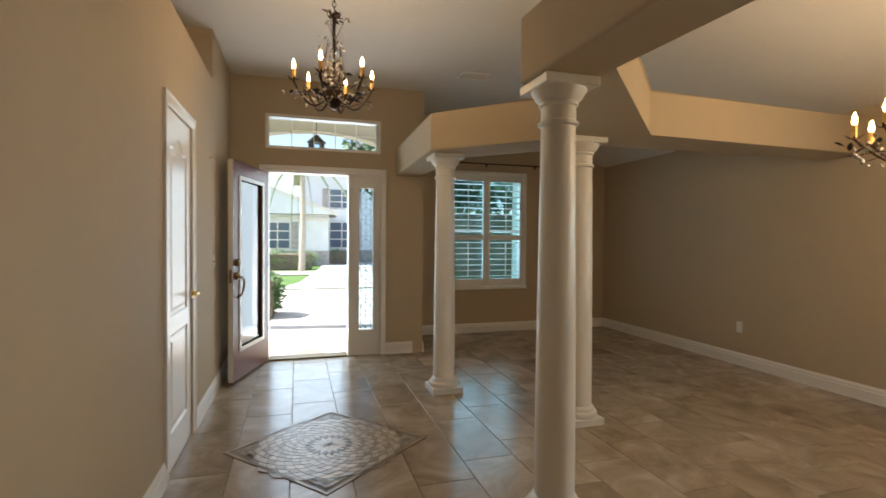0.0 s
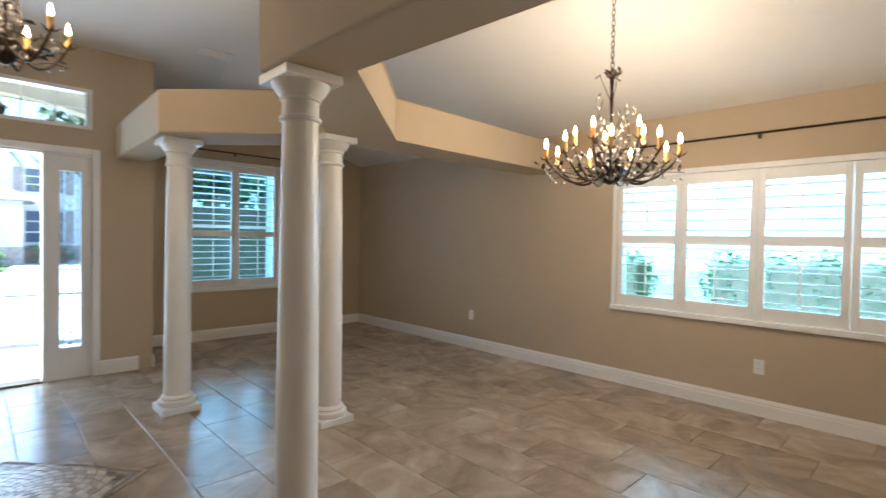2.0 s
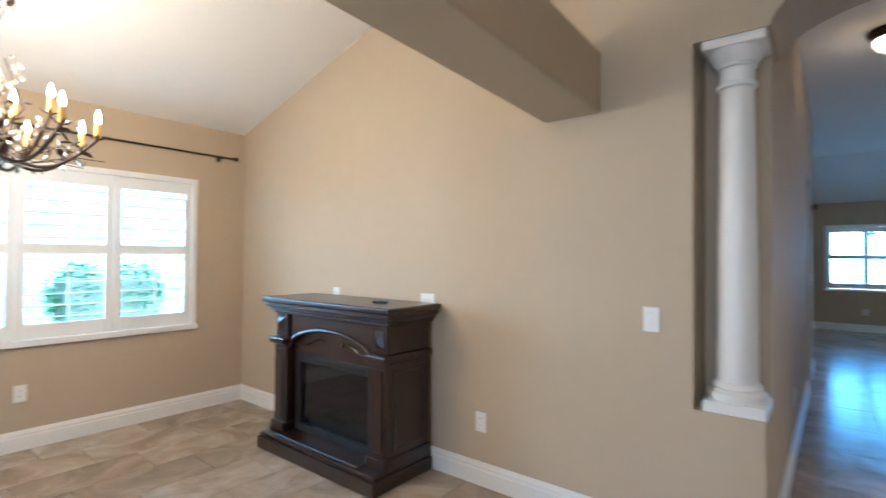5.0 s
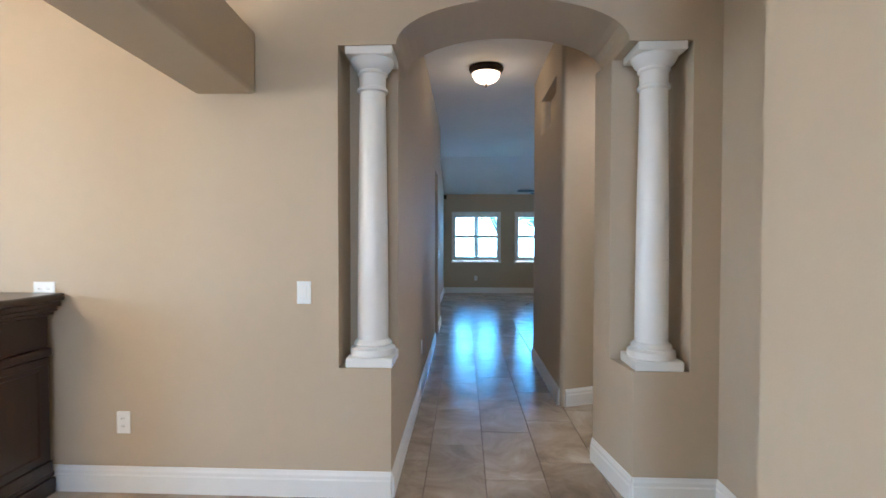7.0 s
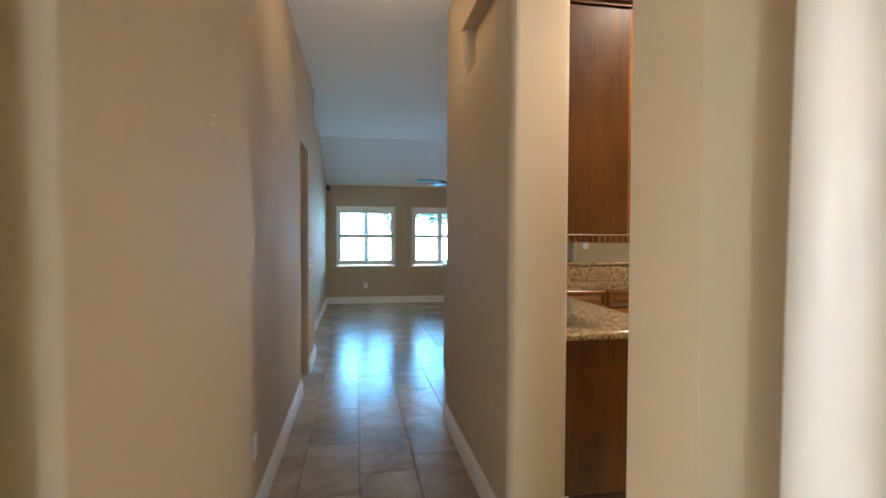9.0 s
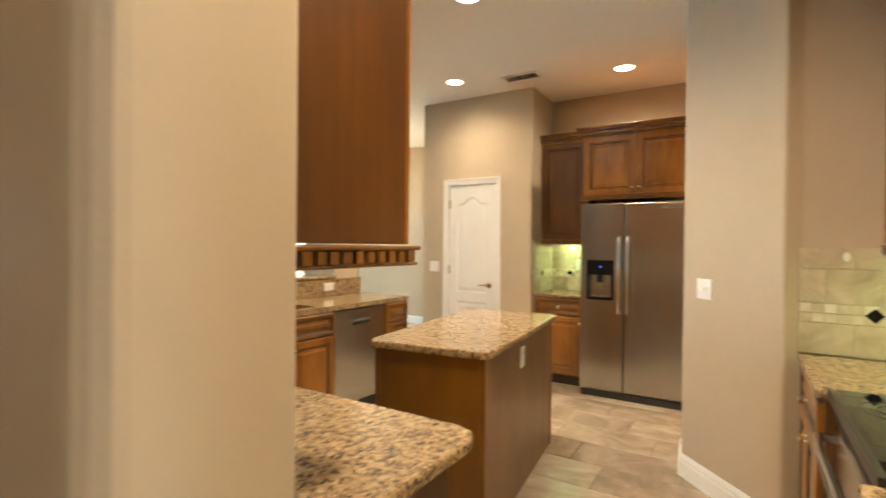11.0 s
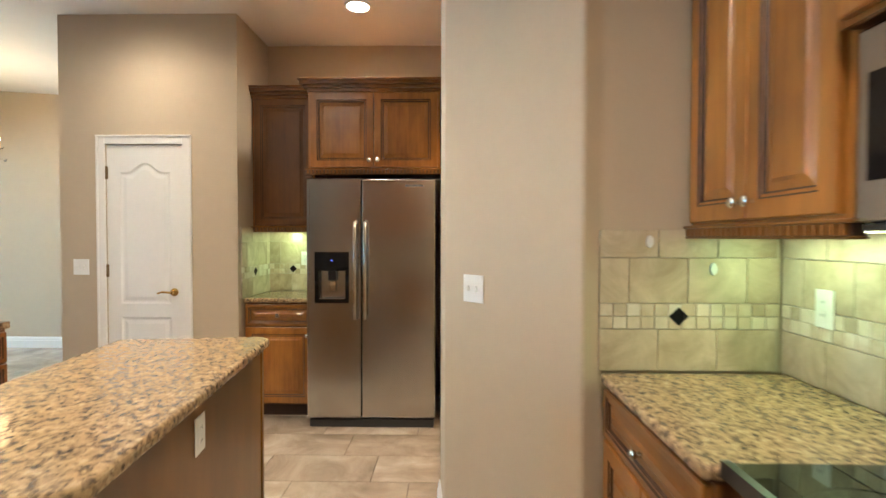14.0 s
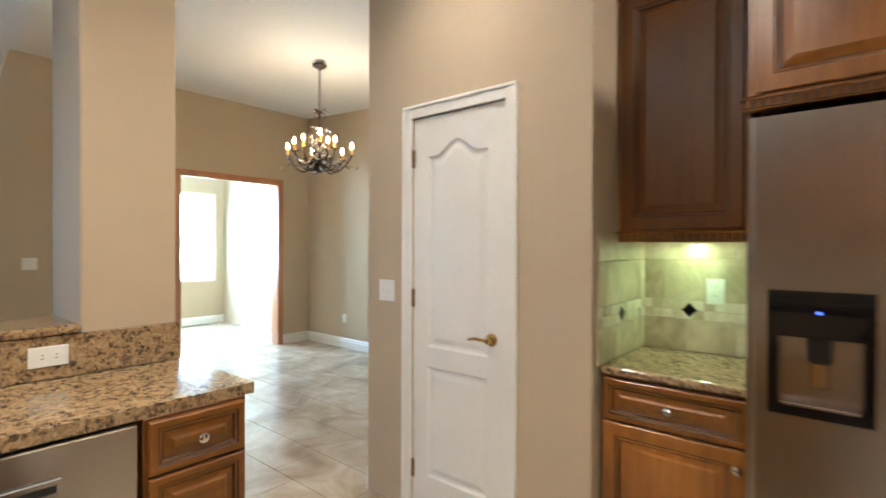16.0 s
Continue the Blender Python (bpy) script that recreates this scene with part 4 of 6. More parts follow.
leaf = thing("front_door", (0.372, 6.125, 0.022), 0, "maroon front door standing open with a long glass panel", "door")
leaf.matrix_world = pose(0.372, 6.125, 0.022, 0, 0, -106.5)
W, HD = 0.875, 2.01
part("slab", wall_cells((0, W), (-0.045, 0.0), (0, HD), [(0.15, W - 0.15, 0.27, 1.86)], "x"), REDDOOR, leaf)
for y0, y1 in ((-0.053, -0.045), (0.0, 0.008)):
    part("glass_bead", wall_cells((0.13, W - 0.13), (y0, y1), (0.25, 1.88), [(0.165, W - 0.165, 0.285, 1.845)], "x"), WHITE, leaf)
g = part("glass", box(0.15, W - 0.15, -0.026, -0.022, 0.27, 1.86), glass("door_glass", (0.82, 0.9, 0.93), 0.03, 2.4), leaf)
g.visible_shadow = False
part("edge_strip", box(W, W + 0.003, -0.045, 0.0, 0, HD), WHITE, leaf)
for z in (0.96, 1.08):
    for y, s in ((0.0, 1), (-0.045, -1)):
        part("deadbolt" if z > 1 else "handle_plate", turned(lathe([(0, 0), (0.034, 0), (0.034, 0.012), (0.02, 0.03), (0, 0.034)], 16), pose(W - 0.07, y, z, -90 * s)), AGED, leaf, smooth=True)
part("pull_handle", tube([(W - 0.07, 0.02, 0.96), (W - 0.075, 0.065, 0.93), (W - 0.075, 0.07, 0.86), (W - 0.07, 0.05, 0.79), (W - 0.07, 0.008, 0.76)], 0.011, 10), AGED, leaf, smooth=True)
part("latch_plate", box(W + 0.001, W + 0.005, -0.034, -0.011, 0.9, 1.02), AGED, leaf)
for z in (0.2, 1.0, 1.8):
    part("hinge", box(-0.01, 0.006, -0.05, -0.03, z - 0.05, z + 0.05), AGED, leaf)


# ---- curtain rods, plates, vents ----
def rod(x0, y0, x1, y1, z, n, label):
    t = thing("curtain_rod", (x0, y0, z), 0, label, "curtain rod")
    d = Vector((x1 - x0, y1 - y0, 0))
    part("bar", tube([(0, 0, 0), d], 0.009, 10), BRONZE, t)
    for p in (Vector((0, 0, 0)), d):
        u = d.normalized() * (1 if p.length else -1)
        bm = lathe([(0, 0), (0.016, 0.004), (0.010, 0.014), (0.021, 0.03), (0.018, 0.045), (0, 0.058)], 14)
        m = Matrix.Translation(p) @ u.to_track_quat("Z", "Y").to_matrix().to_4x4()
        part("finial", turned(bm, m), BRONZE, t, smooth=True)
    nrm = Vector((n[0], n[1], 0))
    for f in (0.03, 0.5, 0.97):
        p = d * f
        bm = tube([p, p + nrm * 0.078], 0.006, 8)
        box(p.x + nrm.x * 0.079 - 0.012, p.x + nrm.x * 0.079 + 0.012, p.y + nrm.y * 0.079 - 0.012, p.y + nrm.y * 0.079 + 0.012, -0.03, 0.02, bm=bm)
        part("bracket", bm, BRONZE, t)


rod(5.14, 0.16, 5.14, 3.10, 2.20, (1, 0), "long dark bronze curtain rod above the dining window")
rod(2.45, 7.02, 4.07, 7.02, 2.40, (0, 1), "dark bronze curtain rod above the den window")


def plate(kind, m, label, gangs=1, lying=False):
    """A wall plate in x-z with its face to -y."""
    t = thing(kind, (0, 0, 0), 0, label, "outlet" if "outlet" in kind else "switch")
    t.matrix_world = m @ (pose(0, 0, 0, 0, 90, 0) if lying else pose(0, 0, 0))
    w = 0.036 + 0.023 * (gangs - 1)
    part("cover", box(-w, w, -0.006, -0.0005, -0.058, 0.058, 0.002), PLASTIC, t)
    for g in range(gangs):
        x = (g - (gangs - 1) / 2) * 0.046
        if "outlet" in kind:
            for z in (-0.02, 0.02):
                s = part("socket", turned(lathe([(0, 0), (0.0155, 0), (0.0155, 0.002), (0, 0.002)], 14), pose(x, -0.006, z, 90)), PLASTIC, t)
                part("slot", box(x - 0.007, x - 0.005, -0.0088, -0.0082, z - 0.003, z + 0.006), DARKPL, s)
                part("slot", box(x + 0.005, x + 0.007, -0.0088, -0.0082, z - 0.003, z + 0.006), DARKPL, s)
        elif "rocker" in kind:
            part("rocker", box(x - 0.016, x + 0.016, -0.010, -0.006, -0.033, 0.033, 0.002), PLASTIC, t)
        else:
            part("toggle", box(x - 0.005, x + 0.005, -0.02, -0.006, -0.012, 0.012, 0.002), PLASTIC, t)


S, E, N, WS = 0, 90, 180, -90   # face looks to -y, +x, +y, -x
OUT = "white duplex outlet on the tan wall"
plate("rocker_switch", pose(1.576, 0, 1.05, 0, 0, N), "white rocker light switch on the tan wall")
plate("wall_outlet", pose(2.533, 0, 0.366, 0, 0, N), OUT)
plate("wall_outlet", pose(5.23, 4.666, 0.41, 0, 0, WS), OUT)
plate("wall_outlet", pose(5.23, 1.592, 0.384, 0, 0, WS), OUT)
plate("wall_outlet", pose(3.86, 0, 1.04, 0, 0, N), "white outlet just above the mantel top")
plate("wall_outlet", pose(2.95, 0, 1.04, 0, 0, N), "white double outlet just above the mantel top", 2)
plate("wall_outlet", pose(1.13, -1.774, 0.38, 0, 0, WS), OUT)
plate("wall_outlet", pose(0.48, -9.47, 0.36, 0, 0, N), OUT)
plate("light_switch", pose(1.13, -4.5, 1.1, 0, 0, WS), "white light switch beside the hall doorway")
sn = thing("alarm_sensor", (1.225, -9.44, 2.33), 45, "small dark alarm sensor high in the room corner", "sensor")
part("case", box(-0.03, 0.03, -0.02, 0.02, -0.05, 0.05, 0.008, 2), BLACK, sn)
part("lens", box(-0.02, 0.02, 0.02, 0.024, -0.035, 0.0, 0.002), DARKPL, sn)
for dz in (0, 0.028):
    an = thing("wall_anchor", (1.13, -1.13, 1.75 + dz), -90, "small white screw anchor in the hall wall", "anchor", "hall wall anchors")
    part("plug", turned(lathe([(0, 0), (0.005, 0), (0.004, 0.003), (0, 0.004)], 10), pose(0, 0, 0, 90)), PLASTIC, an)
plate("light_switch", pose(0, 5.02, 1.13, 0, 0, E), "white light switch beside the front door", 1)
plate("light_switch", pose(-3.010, -1.2109, 1.153, 0, 0, 41.8), "white double toggle switch on the angled wall", 2)
plate("light_switch", pose(-4.525, -4.05, 1.147, 0, 0, E), "white double switch beside the pantry door", 2)
plate("rocker_switch", pose(-3.72, -8.25, 1.2, 0, 0, N), "white switch on the far tan wall", 2)
plate("wall_outlet", pose(-6.9, -7.4, 0.4, 0, 0, E), OUT)


def ceiling_vent(x, y, z, w, d, label):
    t = thing("ceiling_vent", (x, y, z), 0, label, "vent")
    part("backing", box(-w / 2 + 0.02, w / 2 - 0.02, -d / 2 + 0.02, d / 2 - 0.02, -0.004, -0.001), DARKPL, t)
    for x0, x1, y0, y1 in ((-w / 2, w / 2, -d / 2, -d / 2 + 0.025), (-w / 2, w / 2, d / 2 - 0.025, d / 2), (-w / 2, -w / 2 + 0.025, -d / 2 + 0.025, d / 2 - 0.025), (w / 2 - 0.025, w / 2, -d / 2 + 0.025, d / 2 - 0.025)):
        part("frame", box(x0, x1, y0, y1, -0.012, -0.001), WHITE, t)
    n = int((d - 0.05) / 0.022)
    s = None
    for k in range(n):
        m = pose(0, -d / 2 + 0.03 + k * 0.022, -0.009, -50)
        if s is None:
            s = part("slat", box(-w / 2 + 0.025, w / 2 - 0.025, -0.009, 0.009, -0.0012, 0.0012), WHITE, t)
            s.matrix_local = m
        else:
            again(s, m)


ceiling_vent(2.44, 5.42, 3.05, 0.3, 0.2, "white louvered air vent in the entry ceiling")
ceiling_vent(-4.18, -2.86, 3.0, 0.18, 0.36, "white louvered air vent in the kitchen ceiling")
for i, (cx, cy) in enumerate(((-3.985, -3.48), (-4.42, -1.97), (-2.6, -2.56), (-1.0, -1.15), (-2.3, -3.5))):
    t = thing("can_light", (cx, cy, 3.0), 0, "lit round recessed ceiling light with white trim", "ceiling light", "kitchen ceiling lights")
    part("trim_ring", lathe([(0.075, -0.001), (0.098, -0.001), (0.098, -0.006), (0.08, -0.012), (0.075, -0.008), (0.075, -0.001)], 28, cap=False), WHITE, t, smooth=True)
    part("diffuser", lathe([(0, -0.004), (0.076, -0.004), (0.076, -0.0015), (0, -0.0015)], 24), CANGLOW, t)
t = thing("hall_ceiling_light", (0.55, -2.38, 3.0), 0, "bronze flush ceiling light with a lit frosted bowl", "ceiling light")
part("canopy", lathe([(0, -0.001), (0.165, -0.001), (0.17, -0.02), (0.155, -0.05), (0.145, -0.062), (0, -0.062)], 32), BRONZE, t, smooth=True)
o = part("bowl", lathe([(0.135, -0.06), (0.13, -0.09), (0.105, -0.125), (0.06, -0.15), (0, -0.158)], 32), BOWL, t, "glowing frosted glass bowl", smooth=True)
o.visible_shadow = False
part("finial", lathe([(0, -0.155), (0.014, -0.16), (0.008, -0.175), (0.012, -0.185), (0, -0.2)], 12), BRONZE, t, smooth=True)


# ---- family room ceiling fan ----
fan = thing("ceiling_fan", (-0.9, -7.0, 2.2), 0, "dark ceiling fan with five blades on a downrod", "ceiling fan")
part("downrod", tube([(0, 0, 0.16), (0, 0, 0.76)], 0.013, 10), BRONZE, fan, smooth=True)
part("canopy", lathe([(0, 0.799), (0.065, 0.799), (0.06, 0.765), (0.025, 0.73), (0, 0.73)], 20), BRONZE, fan, smooth=True)
part("motor_housing", lathe([(0, 0.17), (0.05, 0.165), (0.12, 0.12), (0.13, 0.06), (0.11, 0.0), (0.05, -0.03), (0, -0.035)], 28), BRONZE, fan, smooth=True)
part("switch_cup", lathe([(0, -0.03), (0.045, -0.032), (0.05, -0.07), (0.03, -0.1), (0, -0.105)], 20), BRONZE, fan, smooth=True)
blade = None
for k in range(5):
    m = pose(0, 0, 0.03, 0, 0, 8 + 72 * k) @ pose(0, 0, 0, 10, 0, 0)
    if blade is None:
        outline = [(0.2, -0.05), (0.3, -0.062), (0.6, -0.07), (0.655, -0.05), (0.665, 0.0), (0.655, 0.05), (0.6, 0.07), (0.3, 0.062), (0.2, 0.05)]
        blade = part("blade", prism(outline, 0, 0.008), plain("fan_blade_finish", (0.03, 0.02, 0.015), 0.6), fan)
        part("blade_iron", tube([(0.1, 0, -0.01), (0.16, 0, -0.012), (0.26, 0, -0.004)], 0.012, 8), BRONZE, blade)
        blade.matrix_local = m
    else:
        o = again(blade, m)
        c = new("blade_iron", blade.children[0].data)
        c.parent = o


# ---- chandeliers ----
def chandelier(x, y, z, top, ceiling, radius, arms, upper, label, seed):
    """Iron branches with candle bulbs, leaves and crystal drops; z: the lowest point of the bowl, top: the hook's height."""
    rnd = random.Random(seed)
    t = thing("chandelier", (x, y, z), 0, label, "chandelier")
    h = top - z
    part("canopy", lathe([(0, ceiling - z - 0.001), (0.065, ceiling - z - 0.001), (0.062, ceiling - z - 0.015), (0.02, ceiling - z - 0.04), (0, ceiling - z - 0.045)], 20), BRONZE, t, smooth=True)
    bm = bmesh.new()
    zz = h
    k = 0
    while zz < ceiling - z - 0.04:
        a = 0 if k % 2 else math.pi / 2
        pts = [(0.011 * math.cos(u) * math.cos(a), 0.011 * math.cos(u) * math.sin(a), zz + 0.018 + 0.02 * math.sin(u)) for u in [2 * math.pi * i / 8 for i in range(9)]]
        tube(pts, 0.0028, 5, bm=bm)
        zz += 0.032
        k += 1
    part("chain", bm, BRONZE, t)
    part("stem", lathe([(0, 0.02), (0.03, 0.05), (0.012, 0.11), (0.008, h * 0.6), (0.012, h * 0.75), (0.008, h * 0.8), (0.016, h * 0.95), (0.006, h), (0, h + 0.005)], 12), BRONZE, t, smooth=True)
    part("bowl", lathe([(0, 0), (0.02, 0.008), (radius * 0.16, 0.025), (radius * 0.22, 0.075), (radius * 0.235, 0.115), (radius * 0.2, 0.115), (radius * 0.12, 0.06), (0, 0.05)], 20), BRONZE, t, smooth=True)

    def leaf_mesh():
        b = bmesh.new()
        pts = [(0, 0, 0), (0.013, 0.016, 0.004), (0.011, 0.035, 0.006), (0, 0.056, 0), (-0.011, 0.035, 0.006), (-0.013, 0.016, 0.004), (0, 0.03, -0.003)]
        v = [b.verts.new(p) for p in pts]
        for i in range(6):
            b.faces.new((v[i], v[(i + 1) % 6], v[6]))
        return b

    def drop_mesh():
        return lathe([(0, -0.016), (0.008, -0.004), (0.006, 0.008), (0, 0.018)], 6)

    lf = part("leaf", leaf_mesh(), BRONZE, t)
    lf.matrix_local = pose(0, 0, h * 0.9, 40, 0, 0)
    dr = part("crystal", drop_mesh(), CRYSTAL, t)
    dr.matrix_local = pose(0.02, 0, h * 0.62)

    def leaf(p, parent=None):
        again(lf, pose(*p, rnd.uniform(-30, 70), rnd.uniform(-40, 40), rnd.uniform(0, 360)))

    def drop(p):
        s = rnd.uniform(0.8, 1.25)
        again(dr, pose(*p, rnd.uniform(-40, 40), rnd.uniform(-40, 40), 0) @ Matrix.Scale(s, 4))

    first = None
    tiers = [(arms, radius, 0.065, 0.0)] + ([(upper, radius * 0.56, 0.16, 0.4)] if upper else [])
    for n, R, lift, turn in tiers:
        first = None
        for i in range(n):
            a = 360 * (i + turn) / n + 8
            m = pose(0, 0, 0, 0, 0, a)
            if first is None:
                pts = []
                for u in [j / 12 for j in range(13)]:
                    r = 0.03 + (R - 0.03) * u
                    zc = 0.09 + lift * u * u - 0.09 * math.sin(u * math.pi) * (1 if lift < 0.2 else 0.3)
                    pts.append((r, 0, zc))
                arm = part("arm", tube(pts, 0.0075, 7), BRONZE, t, smooth=True)
                ex, ez = pts[-1][0], pts[-1][2]
                cup = bmesh.new()
                mid = cup.verts.new((ex, 0, ez - 0.004))
                rim = [cup.verts.new((ex + (0.05 if q % 2 else 0.018) * math.cos(q * math.pi / 6), (0.05 if q % 2 else 0.018) * math.sin(q * math.pi / 6), ez + (0.02 if q % 2 else 0.0))) for q in range(12)]
                for q in range(12):
                    cup.faces.new((mid, rim[q], rim[(q + 1) % 12]))
                cups = part("candle_cup", cup, BRONZE, arm)
                cand = part("candle", lathe([(0, ez), (0.0125, ez), (0.0125, ez + 0.066), (0.008, ez + 0.07), (0, ez + 0.07)], 12, ex), CANDLE, arm, "amber candle sleeve", smooth=True)
                bl = part("bulb", lathe([(0.006, ez + 0.068), (0.009, ez + 0.078), (0.0115, ez + 0.088), (0.010, ez + 0.1), (0.006, ez + 0.118), (0.002, ez + 0.13), (0, ez + 0.135)], 12, ex), BULB, arm, "lit flame bulb", smooth=True)
                bl.visible_shadow = False
                cand.visible_shadow = False
                vine = part("vine", tube([(0.05, 0.01, 0.12), (R * 0.4, 0.05, 0.02 + lift * 0.3), (R * 0.75, 0.06, 0.05 + lift * 0.4), (R * 1.06, 0.03, 0.03 + lift * 0.5)], 0.004, 5, taper=0.0018), BRONZE, arm)
                first = arm
                arm.matrix_local = m
            else:
                o = again(first, m)
                for c in first.children:
                    cc = new(c.name.split(".")[0], c.data)
                    cc.parent = o
                    cc.visible_shadow = c.visible_shadow
                    if "label" in c:
                        cc["label"] = c["label"]
            ca, sa = math.cos(radians(a)), math.sin(radians(a))
            for q in range(6):
                u = rnd.uniform(0.3, 1.12)
                leaf((ca * R * u + rnd.uniform(-0.03, 0.03), sa * R * u + rnd.uniform(-0.03, 0.03), 0.05 + lift * u * 0.7 + rnd.uniform(-0.03, 0.03)))
            for q in range(11):
                u = rnd.uniform(0.2, 1.15)
                drop((ca * R * u + rnd.uniform(-0.05, 0.05), sa * R * u + rnd.uniform(-0.05, 0.05), 0.04 + lift * u * 0.8 + rnd.uniform(-0.05, 0.06)))
    # upright twigs round the stem
    tw = bmesh.new()
    for k in range(13):
        a, r = 2 * math.pi * k / 13 + 0.3, radius * rnd.uniform(0.18, 0.34)
        zt = h * rnd.uniform(0.45, 0.75)
        tube([(0.02 * math.cos(a), 0.02 * math.sin(a), 0.1), (r * math.cos(a), r * math.sin(a), zt * 0.55), (r * 0.6 * math.cos(a + 0.5), r * 0.6 * math.sin(a + 0.5), zt)], 0.004, 5, bm=tw, taper=0.002)
        for q in range(7):
            f = rnd.uniform(0.25, 1)
            drop((r * f * math.cos(a + 0.4 * f) + rnd.uniform(-.03, .03), r * f * math.sin(a + 0.4 * f) + rnd.uniform(-.03, .03), zt * f + rnd.uniform(-0.03, 0.05)))
        leaf((r * math.cos(a), r * math.sin(a), zt * 0.6))
        leaf((0.02 * math.cos(a), 0.02 * math.sin(a), h * 0.93))
    for k in range(3):
        a = 2.1 * k
        tube([(0, 0, h * 0.7), (0.03 * math.cos(a), 0.03 * math.sin(a), h * 0.8), (0.075 * math.cos(a), 0.075 * math.sin(a), h * 0.96)], 0.003, 5, bm=tw, taper=0.0015)
        leaf((0.07 * math.cos(a), 0.07 * math.sin(a), h * 0.94))
        drop((0.09 * math.cos(a), 0.09 * math.sin(a), h * 0.93))
    for k in range(12):
        leaf((radius * 0.16 * math.cos(k * 0.52), radius * 0.16 * math.sin(k * 0.52), 0.12))
    part("twigs", tw, BRONZE, t)
    return t


chandelier(0.9, 3.77, 2.15, 2.77, 3.05, 0.25, 6, 0, "bronze branch chandelier with crystal drops over the entry", 5)
chandelier(3.6, 2.03, 1.69, 2.40, 2.953, 0.385, 9, 5, "large bronze branch chandelier with lit candle bulbs over the dining floor", 6)
chandelier(-5.41, -5.9, 2.06, 2.66, 3.065, 0.30, 6, 3, "bronze crystal chandelier glowing in the breakfast nook", 7)


# ---- mantel fireplace ----
t = thing("mantel_fireplace", (3.46, 0.02, 0), 180, "dark mahogany mantel with an electric firebox and arched frieze", "fireplace")
# local: x across, the front looks to -y, the back at y=0
part("base_plinth", box(-0.59, 0.575, -0.515, 0.0, 0, 0.085, 0.008, 2), MAHOG, t)
part("base_moulding", box(-0.578, 0.568, -0.50, 0.0, 0.085, 0.115, 0.01, 2), MAHOG, t)
part("hearth_shelf", box(-0.42, 0.42, -0.485, -0.33, 0.115, 0.128, 0.004), MAHOG, t)
for s in (-1, 1):
    x0, x1 = sorted((s * 0.565, s * 0.425))
    part("pilaster", box(x0, x1, -0.40, -0.02, 0.115, 0.72, 0.006), MAHOG, t)
    part("pilaster_panel", box(x0 + 0.028, x1 - 0.028, -0.409, -0.40, 0.20, 0.68, 0.006), MAHOG, t)
    part("pilaster_foot", box(x0 - 0.012, x1 + 0.012, -0.425, -0.02, 0.115, 0.18, 0.008, 2), MAHOG, t)
    part("pilaster_cap", box(x0 - 0.018, x1 + 0.018, -0.435, -0.02, 0.72, 0.765, 0.012, 2), MAHOG, t)
    part("upper_block", box(x0 + 0.006, x1 - 0.006, -0.39, -0.02, 0.765, 0.93, 0.004), MAHOG, t)
    part("diamond_boss", rings(bmesh.new(), rect((x0 + x1) / 2 - 0.035, (x0 + x1) / 2 + 0.035, 0.80, 0.90), [(0, -0.39), (0, -0.394), (0.034, -0.418)]), MAHOG, t)
    part("side_panel", rings(turned(bmesh.new(), pose(0, 0, 0)), rect(0.05, 0.33, 0.2, 0.68), [(0, 0.0), (0.0, -0.004), (0.02, -0.004), (0.03, 0.002)]), MAHOG, t).matrix_local = pose(s * 0.566, -0.40, 0, 0, 0, 90) if s > 0 else pose(s * 0.566, -0.02, 0, 0, 0, -90)
part("back_box", box(-0.43, 0.43, -0.30, -0.01, 0.115, 0.93), MAHOG, t)
arc = [(0.42 * math.cos(math.pi * k / 20), 0.70 + 0.145 * math.sin(math.pi * k / 20)) for k in range(21)]
part("frieze_board", prism([(0.424, 0.70)] + arc + [(-0.424, 0.70), (-0.424, 0.93), (0.424, 0.93)], -0.365, -0.30, axis="y"), MAHOG, t)
arc2 = [(x * 1.0, -0.37, z) for x, z in arc]
part("arch_moulding", tube(arc2, 0.013, 8), MAHOG, t, smooth=True)
part("arch_board", prism([(x * 0.985, z - 0.006) for x, z in arc] + [(-0.414, 0.66), (0.414, 0.66)], -0.335, -0.301, axis="y"), MAHOG, t)
carve = bmesh.new()
for s in (-1, 1):
    for k in range(7):
        a = k * 0.9
        tube([(s * (0.09 + 0.045 * k), -0.336, 0.755 - 0.004 * k + 0.018 * math.sin(a)), (s * (0.11 + 0.045 * k), -0.342, 0.765 - 0.006 * k + 0.02 * math.sin(a + 1)), (s * (0.135 + 0.045 * k), -0.336, 0.75 - 0.004 * k + 0.018 * math.sin(a + 2))], 0.008, 6, bm=carve, taper=0.003)
part("carved_scroll", carve, MAHOG, t, "carved leaf scroll", smooth=True)
for z0, z1, o in ((0.93, 0.95, 0.012), (0.95, 0.975, 0.03), (0.975, 1.005, 0.052), (1.005, 1.045, 0.075)):
    part("mantel_top" if z1 > 1.04 else "crown_step", box(-0.565 - o, 0.565 + o, -0.39 - o, 0.0, z0, z1, 0.006 if z1 < 1.04 else 0.012, 3), MAHOG, t)
fb = part("firebox", wall_cells((-0.40, 0.40), (-0.34, -0.302), (0.13, 0.66), [(-0.34, 0.34, 0.18, 0.60)], "x"), BLACK, t, "black metal firebox surround")
part("glass_front", box(-0.34, 0.34, -0.318, -0.312, 0.18, 0.60), BLACKGLASS, fb)
part("vent_louver", box(-0.33, 0.33, -0.345, -0.34, 0.612, 0.648, 0.002), plain("firebox_vent", (0.03, 0.03, 0.032), 0.35, 0.5), fb)
t = thing("remote_control", (3.10, 0.28, 1.045), 0, "small black remote lying on the mantel", "remote")
t.matrix_world = pose(3.10, 0.28, 1.0455, 0, 0, 20)
part("case", box(-0.045, 0.045, -0.02, 0.02, 0, 0.014, 0.004), BLACK, t)
